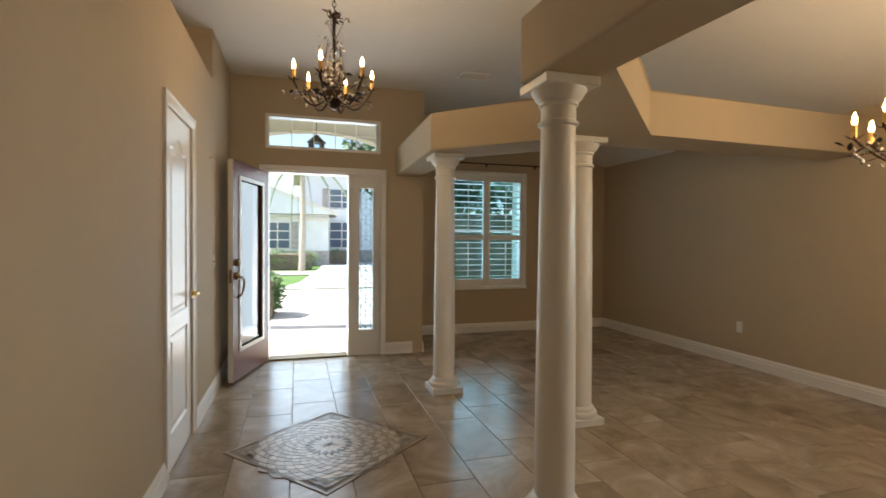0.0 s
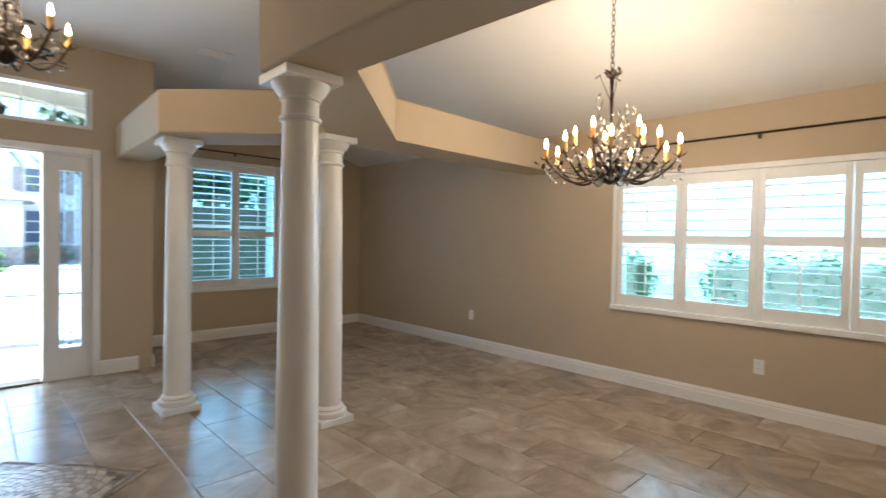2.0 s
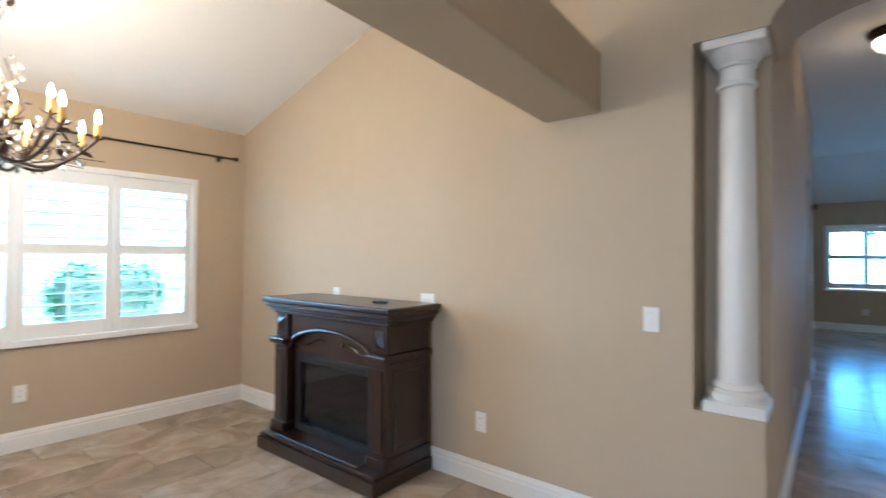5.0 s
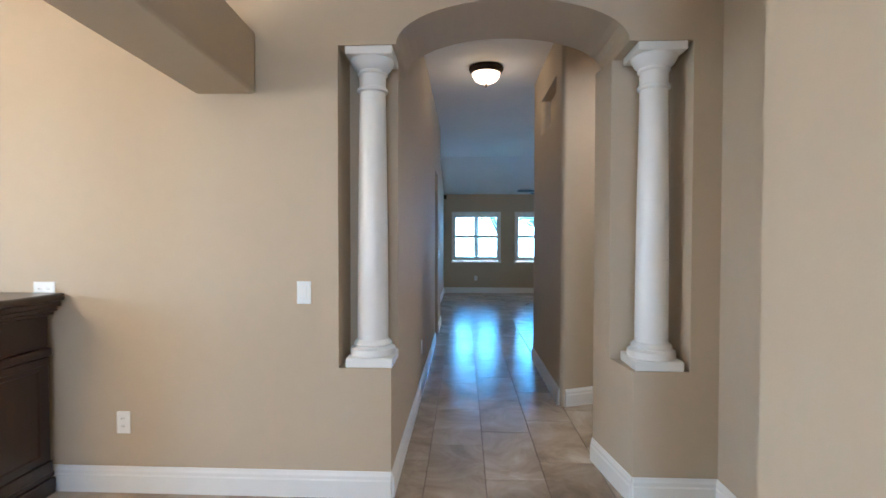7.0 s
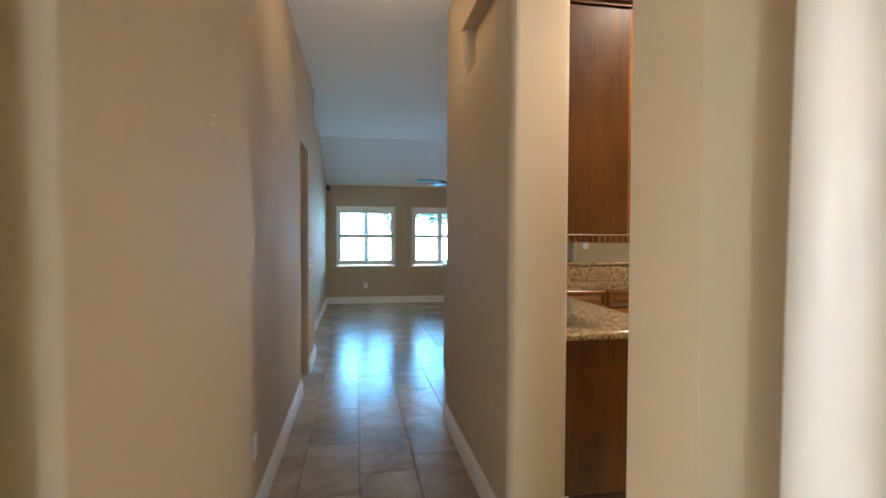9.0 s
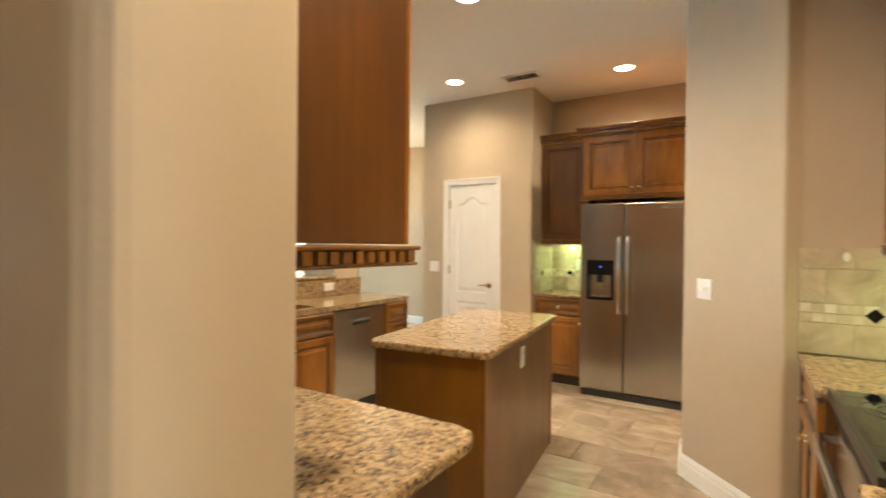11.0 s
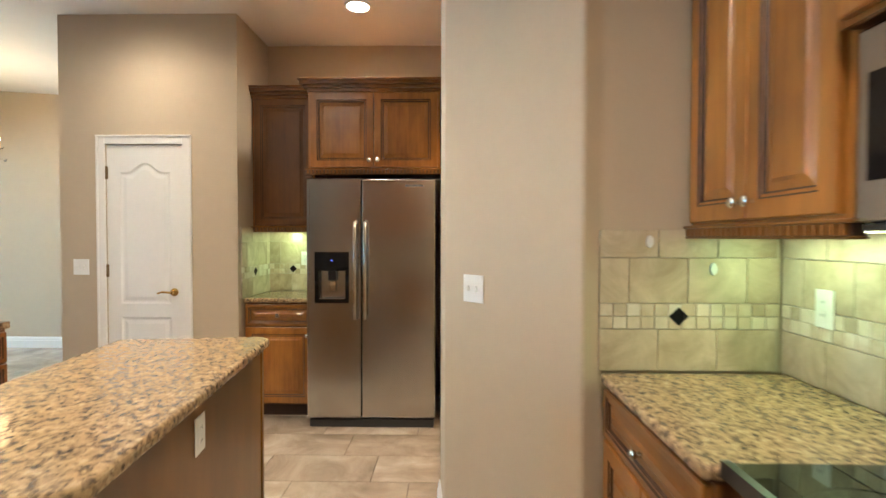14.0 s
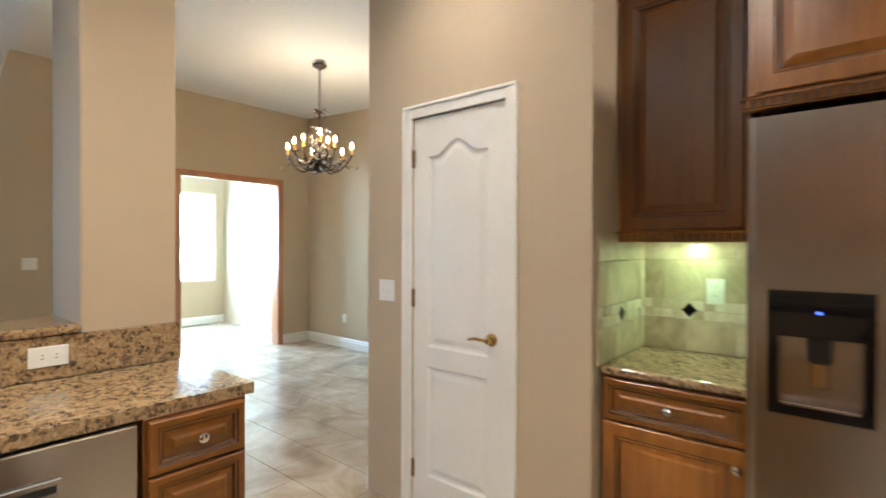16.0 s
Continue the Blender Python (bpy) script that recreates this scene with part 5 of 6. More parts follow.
part("button", box(-0.02, 0.0, -0.008, 0.008, 0.014, 0.016), DARKPL, t)
for x, y, z in ((0.0, 4.796, 1.957),):
    t = thing("wall_hook", (x, y, z), 0, "small bright hook on the entry wall", "hook")
    part("hook", tube([(0.001, 0, 0), (0.02, 0, 0), (0.026, 0, 0.015)], 0.005, 8), CHROME, t)


# ---- kitchen cabinets ----
def dress(ob, second):
    ob.data.materials.append(second)
    return ob


def cab_door(name, parent, x0, x1, z0, z1, y, mat=None, fr=0.058):
    """Raised-panel front whose back lies at y, facing -y."""
    bm = rings(bmesh.new(), rect(x0, x1, z0, z1), [(0, y), (0, y - 0.017), (0.004, y - 0.021), (fr - 0.008, y - 0.021), (fr - 0.003, y - 0.016), (fr + 0.004, y - 0.017), (fr + 0.010, y - 0.009), (fr + 0.030, y - 0.013), (fr + 0.040, y - 0.018)], groove=(4, 6))
    return dress(part(name, bm, mat or CAB, parent), GLAZE)


def knob(parent, x, y, z):
    return part("knob", turned(lathe([(0, 0), (0.008, 0), (0.006, 0.012), (0.014, 0.018), (0.016, 0.024), (0.010, 0.030), (0, 0.031)], 16), pose(x, y, z, 90)), CHROME, parent, "round brushed nickel knob", smooth=True)


def dentils(parent, x0, x1, y, z, h, proj, pitch=0.036):
    """A moulding with blocks along x at the front plane y, hanging below z."""
    body = part("light_rail", box(x0 - proj * 0.5, x1 + proj * 0.5, y - proj * 0.5, y + 0.02, z - h, z, 0.002), GLAZE, parent)
    part("bead", box(x0 - proj, x1 + proj, y - proj, y + 0.02, z - h * 0.2, z + h * 0.08, 0.003), CABX, parent)
    part("bead", box(x0 - proj * 0.8, x1 + proj * 0.8, y - proj * 0.8, y + 0.02, z - h * 1.12, z - h * 0.92, 0.003), CABX, parent)
    n = max(1, int((x1 - x0 + proj) / pitch))
    d = None
    for k in range(n):
        m = pose(x0 - proj * 0.5 + (k + 0.5) * (x1 - x0 + proj) / n, y - proj * 0.5, z - h * 0.56)
        if d is None:
            d = part("dentil", box(-pitch * 0.31, pitch * 0.31, -proj * 0.45, 0.006, -h * 0.34, h * 0.34, 0.001), CABX, parent)
            d.matrix_local = m
        else:
            again(d, m)


def crown(parent, x0, x1, y, z, depth):
    for k, (o, a, c) in enumerate(((0.012, 0.0, 0.022), (0.03, 0.022, 0.045), (0.052, 0.045, 0.07), (0.062, 0.07, 0.084))):
        part("crown_step", box(x0 - o, x1 + o, y - o, depth, z + a, z + c, 0.003), CABX, parent)


def upper_cabinet(m, w, depth, z0, z1, doors, label, rail=True, top=True, knobs=True, mat=None):
    t = thing("wall_cabinet", (0, 0, 0), 0, label, "cabinet", "kitchen wall cabinets")
    t.matrix_world = m
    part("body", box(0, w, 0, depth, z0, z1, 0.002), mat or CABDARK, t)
    part("face_frame", wall_cells((0, w), (-0.012, 0.0), (z0, z1), [(0.03, w - 0.03, z0 + 0.03, z1 - 0.03)], "x"), CAB, t)
    dw = (w - 0.03) / doors
    for k in range(doors):
        d = cab_door("door", t, 0.015 + k * dw + 0.002, 0.015 + (k + 1) * dw - 0.002, z0 + 0.012, z1 - 0.012, -0.013, mat)
        if knobs:
            side = (0.015 + (k + 1) * dw - 0.03) if (doors == 1 or k % 2 == 0) else (0.015 + k * dw + 0.03)
            knob(d, side, -0.034, z0 + 0.06)
    if rail:
        dentils(t, 0, w, -0.012, z0, 0.036, 0.024, 0.026)
    if top:
        crown(t, 0, w, -0.012, z1, depth)
    return t


def base_cabinet(m, w, depth, layout, label, doors=2):
    """layout: 'drawer_doors', 'drawers' or 'doors'."""
    t = thing("base_cabinet", (0, 0, 0), 0, label, "cabinet", "kitchen base cabinets")
    t.matrix_world = m
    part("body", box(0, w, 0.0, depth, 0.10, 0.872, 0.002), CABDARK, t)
    part("toe_kick", box(0.01, w - 0.01, 0.06, depth, 0.0, 0.10), GLAZE, t)
    zs = [(0.70, 0.862)] if layout == "drawer_doors" else ([(0.70, 0.862), (0.43, 0.69), (0.115, 0.42)] if layout == "drawers" else [])
    for z0, z1 in zs:
        d = cab_door("drawer_front", t, 0.012, w - 0.012, z0, z1, -0.001, CABX, 0.03)
        knob(d, w / 2, -0.022, (z0 + z1) / 2)
    if layout != "drawers":
        top = 0.69 if layout == "drawer_doors" else 0.862
        dw = (w - 0.02) / doors
        for k in range(doors):
            d = cab_door("door", t, 0.01 + k * dw + 0.002, 0.01 + (k + 1) * dw - 0.002, 0.115, top, -0.001)
            knob(d, 0.01 + (k + 1) * dw - 0.03 if (doors == 1 or k % 2 == 0) else 0.01 + k * dw + 0.03, -0.022, top - 0.06)
    return t


def worktop(poly, z0, z1, label, name="countertop", bevel=0.012):
    return tagged(part(name, prism(poly, z0, z1, bevel=bevel), GRANITE), label, "countertop")


# stove wall
base_cabinet(pose(-2.605, -0.77, 0), 0.675, 0.59, "drawer_doors", "cherry base cabinet with a drawer beside the stove")
base_cabinet(pose(-1.152, -0.77, 0), 0.52, 0.59, "drawer_doors", "cherry base cabinet at the stove's other side", 1)
worktop([(-2.612, -0.172), (-2.612, -0.80), (-1.928, -0.80), (-1.928, -0.172)], 0.875, 0.91, "speckled gold granite countertop beside the stove")
worktop([(-1.152, -0.172), (-1.152, -0.80), (-0.63, -0.80), (-0.63, -0.172)], 0.875, 0.91, "speckled gold granite countertop beside the stove")
upper_cabinet(pose(-2.61, -0.48, 0), 0.655, 0.305, 1.405, 2.46, 2, "tall cherry wall cabinet with raised panel doors")
upper_cabinet(pose(-1.95, -0.515, 0), 0.78, 0.34, 1.782, 2.46, 2, "cherry cabinet above the microwave", rail=False)
upper_cabinet(pose(-1.165, -0.435, 0), 0.53, 0.26, 1.405, 2.46, 1, "cherry wall cabinet over the counter")

# range
t = thing("electric_range", (-1.92, -0.748, 0), 0, "stainless electric range with a black glass cooktop", "stove")
RW = 0.758
part("body", box(0, RW, 0.03, 0.565, 0.03, 0.90, 0.003), BLACK, t)
part("cooktop", box(-0.004, RW + 0.004, -0.015, 0.505, 0.895, 0.921, 0.006, 2), BLACKGLASS, t, "black ceramic glass cooktop")
part("cooktop_trim", wall_cells((-0.006, RW + 0.006), (-0.018, 0.0), (0.89, 0.924), [], "x"), BLACK, t)
for x, y, r in ((0.2, 0.14, 0.105), (0.56, 0.14, 0.085), (0.2, 0.37, 0.08), (0.56, 0.37, 0.1)):
    bm = bmesh.new()
    for rr in (r, r * 0.62):
        tube([(x + rr * math.cos(2 * math.pi * k / 40), y + rr * math.sin(2 * math.pi * k / 40), 0.9213) for k in range(41)], 0.0012, 4, bm=bm)
    part("burner_ring", bm, plain("burner_print", (0.02, 0.02, 0.021), 0.25), t)
od = part("oven_door", box(0.004, RW - 0.004, 0.0, 0.032, 0.21, 0.80, 0.005), STEELH, t, "brushed steel oven door")
part("oven_glass", box(0.09, RW - 0.09, -0.003, 0.0, 0.30, 0.66, 0.001), BLACKGLASS, od)
part("oven_handle", tube([(0.04, 0.0, 0.765), (0.05, -0.045, 0.77), (0.2, -0.058, 0.77), (0.558, -0.058, 0.77), (0.708, -0.045, 0.77), (0.718, 0.0, 0.765)], 0.014, 10), STEELH, od, smooth=True)
part("vent_panel", box(0.004, RW - 0.004, 0.002, 0.034, 0.806, 0.892, 0.003), STEELH, t)
sl = None
for k in range(40):
    m = pose(0.05 + k * 0.0169, -0.0005, 0.85)
    if sl is None:
        sl = part("vent_slot", box(-0.004, 0.004, -0.001, 0.004, -0.022, 0.022), DARKPL, t)
        sl.matrix_local = m
    else:
        again(sl, m)
part("drawer", box(0.004, RW - 0.004, 0.004, 0.034, 0.04, 0.20, 0.004), STEELH, t)
bg = part("backguard", prism([(0.478, 0.905), (0.568, 0.905), (0.568, 1.155), (0.503, 1.155), (0.486, 1.02)], 0, RW, axis="x", bevel=0.006), STEELH, t, "slanted steel control panel")
part("riser", box(0.0, RW, 0.466, 0.485, 0.918, 1.0, 0.004), BLACK, t)
TILT = math.degrees(math.atan2(0.017, 0.135))
def on_panel(x, h):
    return pose(x, 0.4855 + (h - 1.02) * 0.126, h, -TILT, 0, 0)
for x in (0.085, 0.185, 0.58, 0.68):
    kb = part("control_knob", turned(lathe([(0, 0), (0.027, 0), (0.027, 0.006), (0.022, 0.012), (0.02, 0.034), (0.012, 0.037), (0, 0.037)], 20), pose(0, 0, 0, 90)), CHROME, t, "chrome control knob", smooth=True)
    kb.matrix_local = on_panel(x, 1.085)
    part("knob_grip", box(-0.006, 0.006, -0.046, -0.03, -0.022, 0.022, 0.002), STEEL, kb)
dp = part("display", box(-0.135, 0.135, -0.004, 0.0, -0.045, 0.045, 0.002), BLACKGLASS, t)
dp.matrix_local = on_panel(0.385, 1.085)


def text(parent, body, size, m, mat):
    cu = bpy.data.curves.new("digits", "FONT")
    cu.body, cu.size, cu.extrude = body, size, 0.0004
    tmp = bpy.data.objects.new("digits", cu)
    scene.collection.objects.link(tmp)
    me = bpy.data.meshes.new_from_object(tmp.evaluated_get(bpy.context.evaluated_depsgraph_get()))
    bpy.data.objects.remove(tmp)
    me.materials.clear()
    me.materials.append(mat)
    ob = new("clock_readout", me)
    ob.parent = parent
    ob.matrix_local = m
    ob["label"] = "glowing blue digits"
    return ob


text(dp, "3:36", 0.019, pose(-0.01, -0.0048, 0.002, 90), BLUELED)
KEY = plain("key_print", (0.05, 0.05, 0.05), 0.5)
kk = None
for i in range(5):
    for j in range(4):
        m = pose(0.055 + i * 0.017, -0.0046, -0.03 + j * 0.016)
        if kk is None:
            kk = part("key_mark", box(-0.003, 0.003, -0.0004, 0.0004, -0.001, 0.001), KEY, dp)
            kk.matrix_local = m
        else:
            again(kk, m)
for i in range(5):
    for j in range(3):
        again(kk, pose(-0.12 + i * 0.018, -0.0046, -0.03 + j * 0.024))

# microwave
t = thing("microwave", (-1.937, -0.505, 1.395), 0, "stainless over-the-range microwave with a curved handle", "microwave")
part("body", box(0.003, 0.752, 0.03, 0.33, 0.0, 0.376, 0.003), BLACK, t)
# brass-coloured strip paints the warm reflection on the microwave's black side
part("side_panel", box(0.7525, 0.756, 0.033, 0.07, 0.01, 0.372), AGED, t)
dr = part("door", box(0, 0.636, 0.0, 0.032, 0.004, 0.378, 0.006, 2), STEELH, t, "brushed steel door")
part("door_window", box(0.03, 0.628, -0.003, 0.001, 0.082, 0.288, 0.001), BLACKGLASS, dr)
part("handle", tube([(0.612 - 0.012 * math.sin(math.pi * k / 24), -0.004 - 0.05 * math.sin(math.pi * k / 24) ** 0.55, 0.035 + 0.3 * k / 24) for k in range(25)], 0.0115, 10), STEEL, dr, smooth=True)
cp = part("control_section", box(0.639, 0.758, 0.0, 0.032, 0.004, 0.378, 0.006, 2), STEELH, t)
kp = part("keypad", box(0.646, 0.738, -0.003, 0.001, 0.078, 0.272, 0.001), BLACKGLASS, cp)
kk = None
for i in range(3):
    for j in range(9):
        m = pose(0.667 + i * 0.025, -0.0034, 0.095 + j * 0.0155)
        if kk is None:
            kk = part("key_mark", box(-0.004, 0.004, -0.0004, 0.0004, -0.0012, 0.0012), KEY, kp)
            kk.matrix_local = m
        else:
            again(kk, m)
text(kp, "3:37", 0.018, pose(0.677, -0.0036, 0.242, 90), BLUELED)
part("underside_vent", box(0.02, 0.74, 0.0, 0.325, -0.014, 0.0, 0.003), BLACK, t)

# refrigerator
t = thing("refrigerator", (-4.418, -2.338, 0), 90, "stainless side-by-side refrigerator with a water dispenser", "refrigerator")
FW = 0.915
part("case", box(0.006, FW - 0.006, 0.07, 0.70, 0.03, 1.765, 0.006), BLACK, t)
part("hinge_cover", box(0.02, FW - 0.02, 0.03, 0.20, 1.765, 1.785, 0.006), BLACK, t)
def pierced(x0, x1, y0, y1, z0, z1, hole):
    """A slab with one rectangular opening through it, as a single skin."""
    bm = bmesh.new()
    a0, a1, c0, c1 = hole
    grid = [[[bm.verts.new((x, y, z)) for z in (z0, c0, c1, z1)] for x in (x0, a0, a1, x1)] for y in (y0, y1)]
    for k in range(2):
        for i in range(3):
            for j in range(3):
                if (i, j) != (1, 1):
                    bm.faces.new((grid[k][i][j], grid[k][i + 1][j], grid[k][i + 1][j + 1], grid[k][i][j + 1]))
    ring = [(i, 0) for i in range(4)] + [(3, j) for j in range(1, 4)] + [(i, 3) for i in (2, 1, 0)] + [(0, j) for j in (2, 1)]
    for loop in (ring, [(1, 1), (2, 1), (2, 2), (1, 2)]):
        for (i, j), (p, q) in zip(loop, loop[1:] + loop[:1]):
            bm.faces.new((grid[0][i][j], grid[0][p][q], grid[1][p][q], grid[1][i][j]))
    return bm


ld = part("freezer_door", pierced(0.0, 0.384, 0.0, 0.066, 0.075, 1.785, (0.055, 0.30, 0.90, 1.265)), STEEL, t, "brushed steel freezer door")
part("door_cap", lathe([(0.018, 0.076), (0.018, 1.784)], 12, 0.0165, 0.0165), STEEL, ld, smooth=True)
rd = part("fridge_door", box(0.390, FW, 0.0, 0.066, 0.075, 1.785, 0.012, 3), STEEL, t, "brushed steel refrigerator door")
for x, d in ((0.352, ld), (0.424, rd)):
    part("handle", tube([(x, 0.0, 0.79), (x, -0.05, 0.80), (x, -0.058, 0.85), (x, -0.06, 1.13), (x, -0.058, 1.42), (x, -0.05, 1.47), (x, 0.0, 1.48)], 0.013, 10), CHROME, d, smooth=True)
dsp = part("dispenser", wall_cells((0.055, 0.30), (-0.004, 0.06), (0.90, 1.265), [(0.08, 0.275, 0.925, 1.13)], "x"), BLACKGLASS, ld, "black water and ice dispenser")
part("dispenser_back", box(0.08, 0.275, 0.045, 0.06, 0.925, 1.13), STEEL, dsp)
part("spout", box(0.15, 0.205, 0.005, 0.045, 1.06, 1.13, 0.004), BLACK, dsp)
part("paddle", box(0.155, 0.20, 0.03, 0.044, 0.98, 1.055, 0.003), CHROME, dsp)
part("drip_tray", box(0.085, 0.27, 0.0, 0.045, 0.925, 0.935, 0.002), STEELH, dsp)
part("indicator", box(0.172, 0.184, -0.006, -0.004, 1.20, 1.208), BLUELED, dsp)
part("base_grille", box(0.01, FW - 0.01, 0.02, 0.10, 0.0, 0.062, 0.006), DARKPL, t)
part("logo_plate", box(0.70, 0.83, -0.0015, 0.0, 1.728, 1.742), plain("dark_print", (0.2, 0.2, 0.21), 0.4, 0.5), rd)

# cabinets round the refrigerator
base_cabinet(pose(-4.615, -2.872, 0, 0, 0, 90), 0.525, 0.51, "drawer_doors", "cherry base cabinet with one drawer beside the refrigerator", 1)
worktop([(-5.125, -2.875), (-4.592, -2.875), (-4.592, -2.345), (-5.125, -2.345)], 0.875, 0.91, "small granite countertop beside the refrigerator")
upper_cabinet(pose(-4.80, -2.872, 0, 0, 0, 90), 0.49, 0.325, 1.45, 2.46, 1, "cherry wall cabinet over the small counter, in the darker panel tone", mat=CABDARK, knobs=False)
upper_cabinet(pose(-4.50, -2.345, 0, 0, 0, 90), 0.955, 0.60, 1.862, 2.42, 2, "cherry cabinet with two doors above the refrigerator")

# kitchen side of the hall wall
t = base_cabinet(pose(-0.84, -1.60, 0, 0, 0, -90), 0.68, 0.49, "drawer_doors", "cherry base cabinet under the corner counter")
base_cabinet(pose(-0.84, -2.285, 0, 0, 0, -90), 0.68, 0.49, "drawer_doors", "cherry base cabinet under the corner counter")
worktop([(-0.345, -1.57), (-0.90, -1.57), (-0.955, -1.595), (-0.975, -1.65), (-0.975, -2.972), (-0.345, -2.972)], 0.872, 0.91, "polished gold and black granite corner counter")
t = upper_cabinet(pose(-0.67, -1.61, 0, 0, 0, -90), 0.73, 0.325, 1.39, 2.5, 2, "cherry wall cabinet with a plain side and dentil moulding", rail=False)
dentils(t, 0, 0.73, -0.012, 1.384, 0.034, 0.02, 0.03)
sd = thing("cabinet_moulding", (-0.345, -1.61, 0), 180, "carved cherry dentil rail under the wall cabinet end", "moulding")
sd.matrix_world = pose(-0.345, -1.609, 0, 0, 0, 180)
dentils(sd, 0.0, 0.325, -0.001, 1.384, 0.034, 0.02, 0.03)
t2 = upper_cabinet(pose(-0.67, -2.345, 0, 0, 0, -90), 0.625, 0.325, 1.39, 2.5, 2, "cherry wall cabinet on the hall wall", rail=False)
dentils(t2, 0, 0.625, -0.012, 1.384, 0.034, 0.02, 0.03)

# island, turned a little off the walls
isl = pose(-2.455, -2.378, 0, 0, 0, 6.9)
t = thing("kitchen_island", (0, 0, 0), 0, "cherry kitchen island body with plain panels", "island")
t.matrix_world = isl
part("body", box(-0.66, 0.66, -0.29, 0.29, 0.0, 0.87, 0.003), ISLAND, t)
part("end_panel", box(0.66, 0.672, -0.28, 0.28, 0.0, 0.87, 0.003), ISLAND, t)
part("corner_post", box(0.645, 0.676, 0.265, 0.297, 0.0, 0.87, 0.004), ISLAND, t)
part("corner_post", box(0.645, 0.676, -0.297, -0.265, 0.0, 0.87, 0.004), ISLAND, t)
part("corner_post", box(-0.676, -0.645, 0.265, 0.297, 0.0, 0.87, 0.004), ISLAND, t)
wt = worktop([(-0.70, -0.335), (0.66, -0.335), (0.705, -0.29), (0.705, 0.285), (0.66, 0.328), (-0.66, 0.328), (-0.70, 0.29)], 0.871, 0.91, "polished gold granite island top")
wt.matrix_world = isl
plate("wall_outlet", isl @ pose(0.06, 0.2905, 0.76, 0, 0, 180), "pale outlet on the island's wooden side")

# sink run and bar
X0 = -0.25
base_cabinet(pose(-3.20, -3.70, 0, 0, 0, 180), 0.32, 0.55, "drawers", "narrow cherry drawer cabinet at the bar's end")
t = thing("dishwasher", (-2.58, -3.70, 0), 180, "stainless dishwasher under the granite bar counter", "dishwasher")
t.matrix_world = pose(-2.585, -3.70, 0, 0, 0, 180)
part("case", box(0.005, 0.605, 0.03, 0.54, 0.02, 0.868), BLACK, t)
part("door", box(0.005, 0.605, 0.0, 0.03, 0.11, 0.862, 0.006, 2), STEELH, t, "brushed steel door")
part("handle_recess", box(0.2, 0.41, -0.004, 0.0, 0.735, 0.765, 0.002), DARKPL, t)
part("handle_bar", box(0.19, 0.42, -0.012, -0.004, 0.757, 0.775, 0.003), STEELH, t)
part("toe_panel", box(0.01, 0.60, 0.05, 0.08, 0.0, 0.10), BLACK, t)
base_cabinet(pose(-1.70, -3.70, 0, 0, 0, 180), 0.88, 0.55, "drawer_doors", "cherry sink base cabinet with two doors")
base_cabinet(pose(-0.985, -3.70, 0, 0, 0, 180), 0.71, 0.55, "drawer_doors", "cherry base cabinet under the bar counter")
t = thing("countertop", (0, 0, 0), 0, "long granite sink counter with an undermount sink", "countertop")
for x0, x1, y0, y1 in ((-3.555, -2.48, -4.272, -3.705), (-2.48, -1.80, -3.80, -3.705), (-2.48, -1.80, -4.272, -4.16), (-1.80, X0, -4.272, -3.705)):
    part("slab", box(x0, x1, y0, y1, 0.872, 0.91), GRANITE, t)
t = thing("sink", (-2.14, -3.98, 0.872), 0, "stainless undermount kitchen sink", "sink")
bm = bmesh.new()
for x0, x1, y0, y1, z0, z1 in ((-0.36, 0.36, -0.2, 0.2, -0.19, -0.18), (-0.36, -0.345, -0.2, 0.2, -0.18, -0.002), (0.345, 0.36, -0.2, 0.2, -0.18, -0.002), (-0.345, 0.345, -0.2, -0.185, -0.18, -0.002), (-0.345, 0.345, 0.185, 0.2, -0.18, -0.002)):
    box(x0, x1, y0, y1, z0, z1, bm=bm)
part("basin", bm, STEEL, t)
part("drain", lathe([(0, -0.179), (0.04, -0.179), (0.04, -0.176), (0, -0.176)], 16), CHROME, t)
structure("wall_bar", box(-3.19, X0, -4.45, -4.30, 0, 1.065), PAINT, "tan knee wall behind the sink counter")
tagged(part("backsplash_slab", box(-3.53, X0, -4.298, -4.274, 0.911, 1.064, 0.002), GRANITE), "upright granite splash behind the counter", "backsplash")
worktop([(-3.186, -4.60), (-3.186, -4.262), (X0, -4.262), (X0, -4.60)], 1.066, 1.10, "raised granite bar ledge", "bar_ledge")
plate("wall_outlet", pose(-3.09, -4.273, 0.995, 0, 0, 180), "white outlet lying sideways on the granite splash", 1, True)


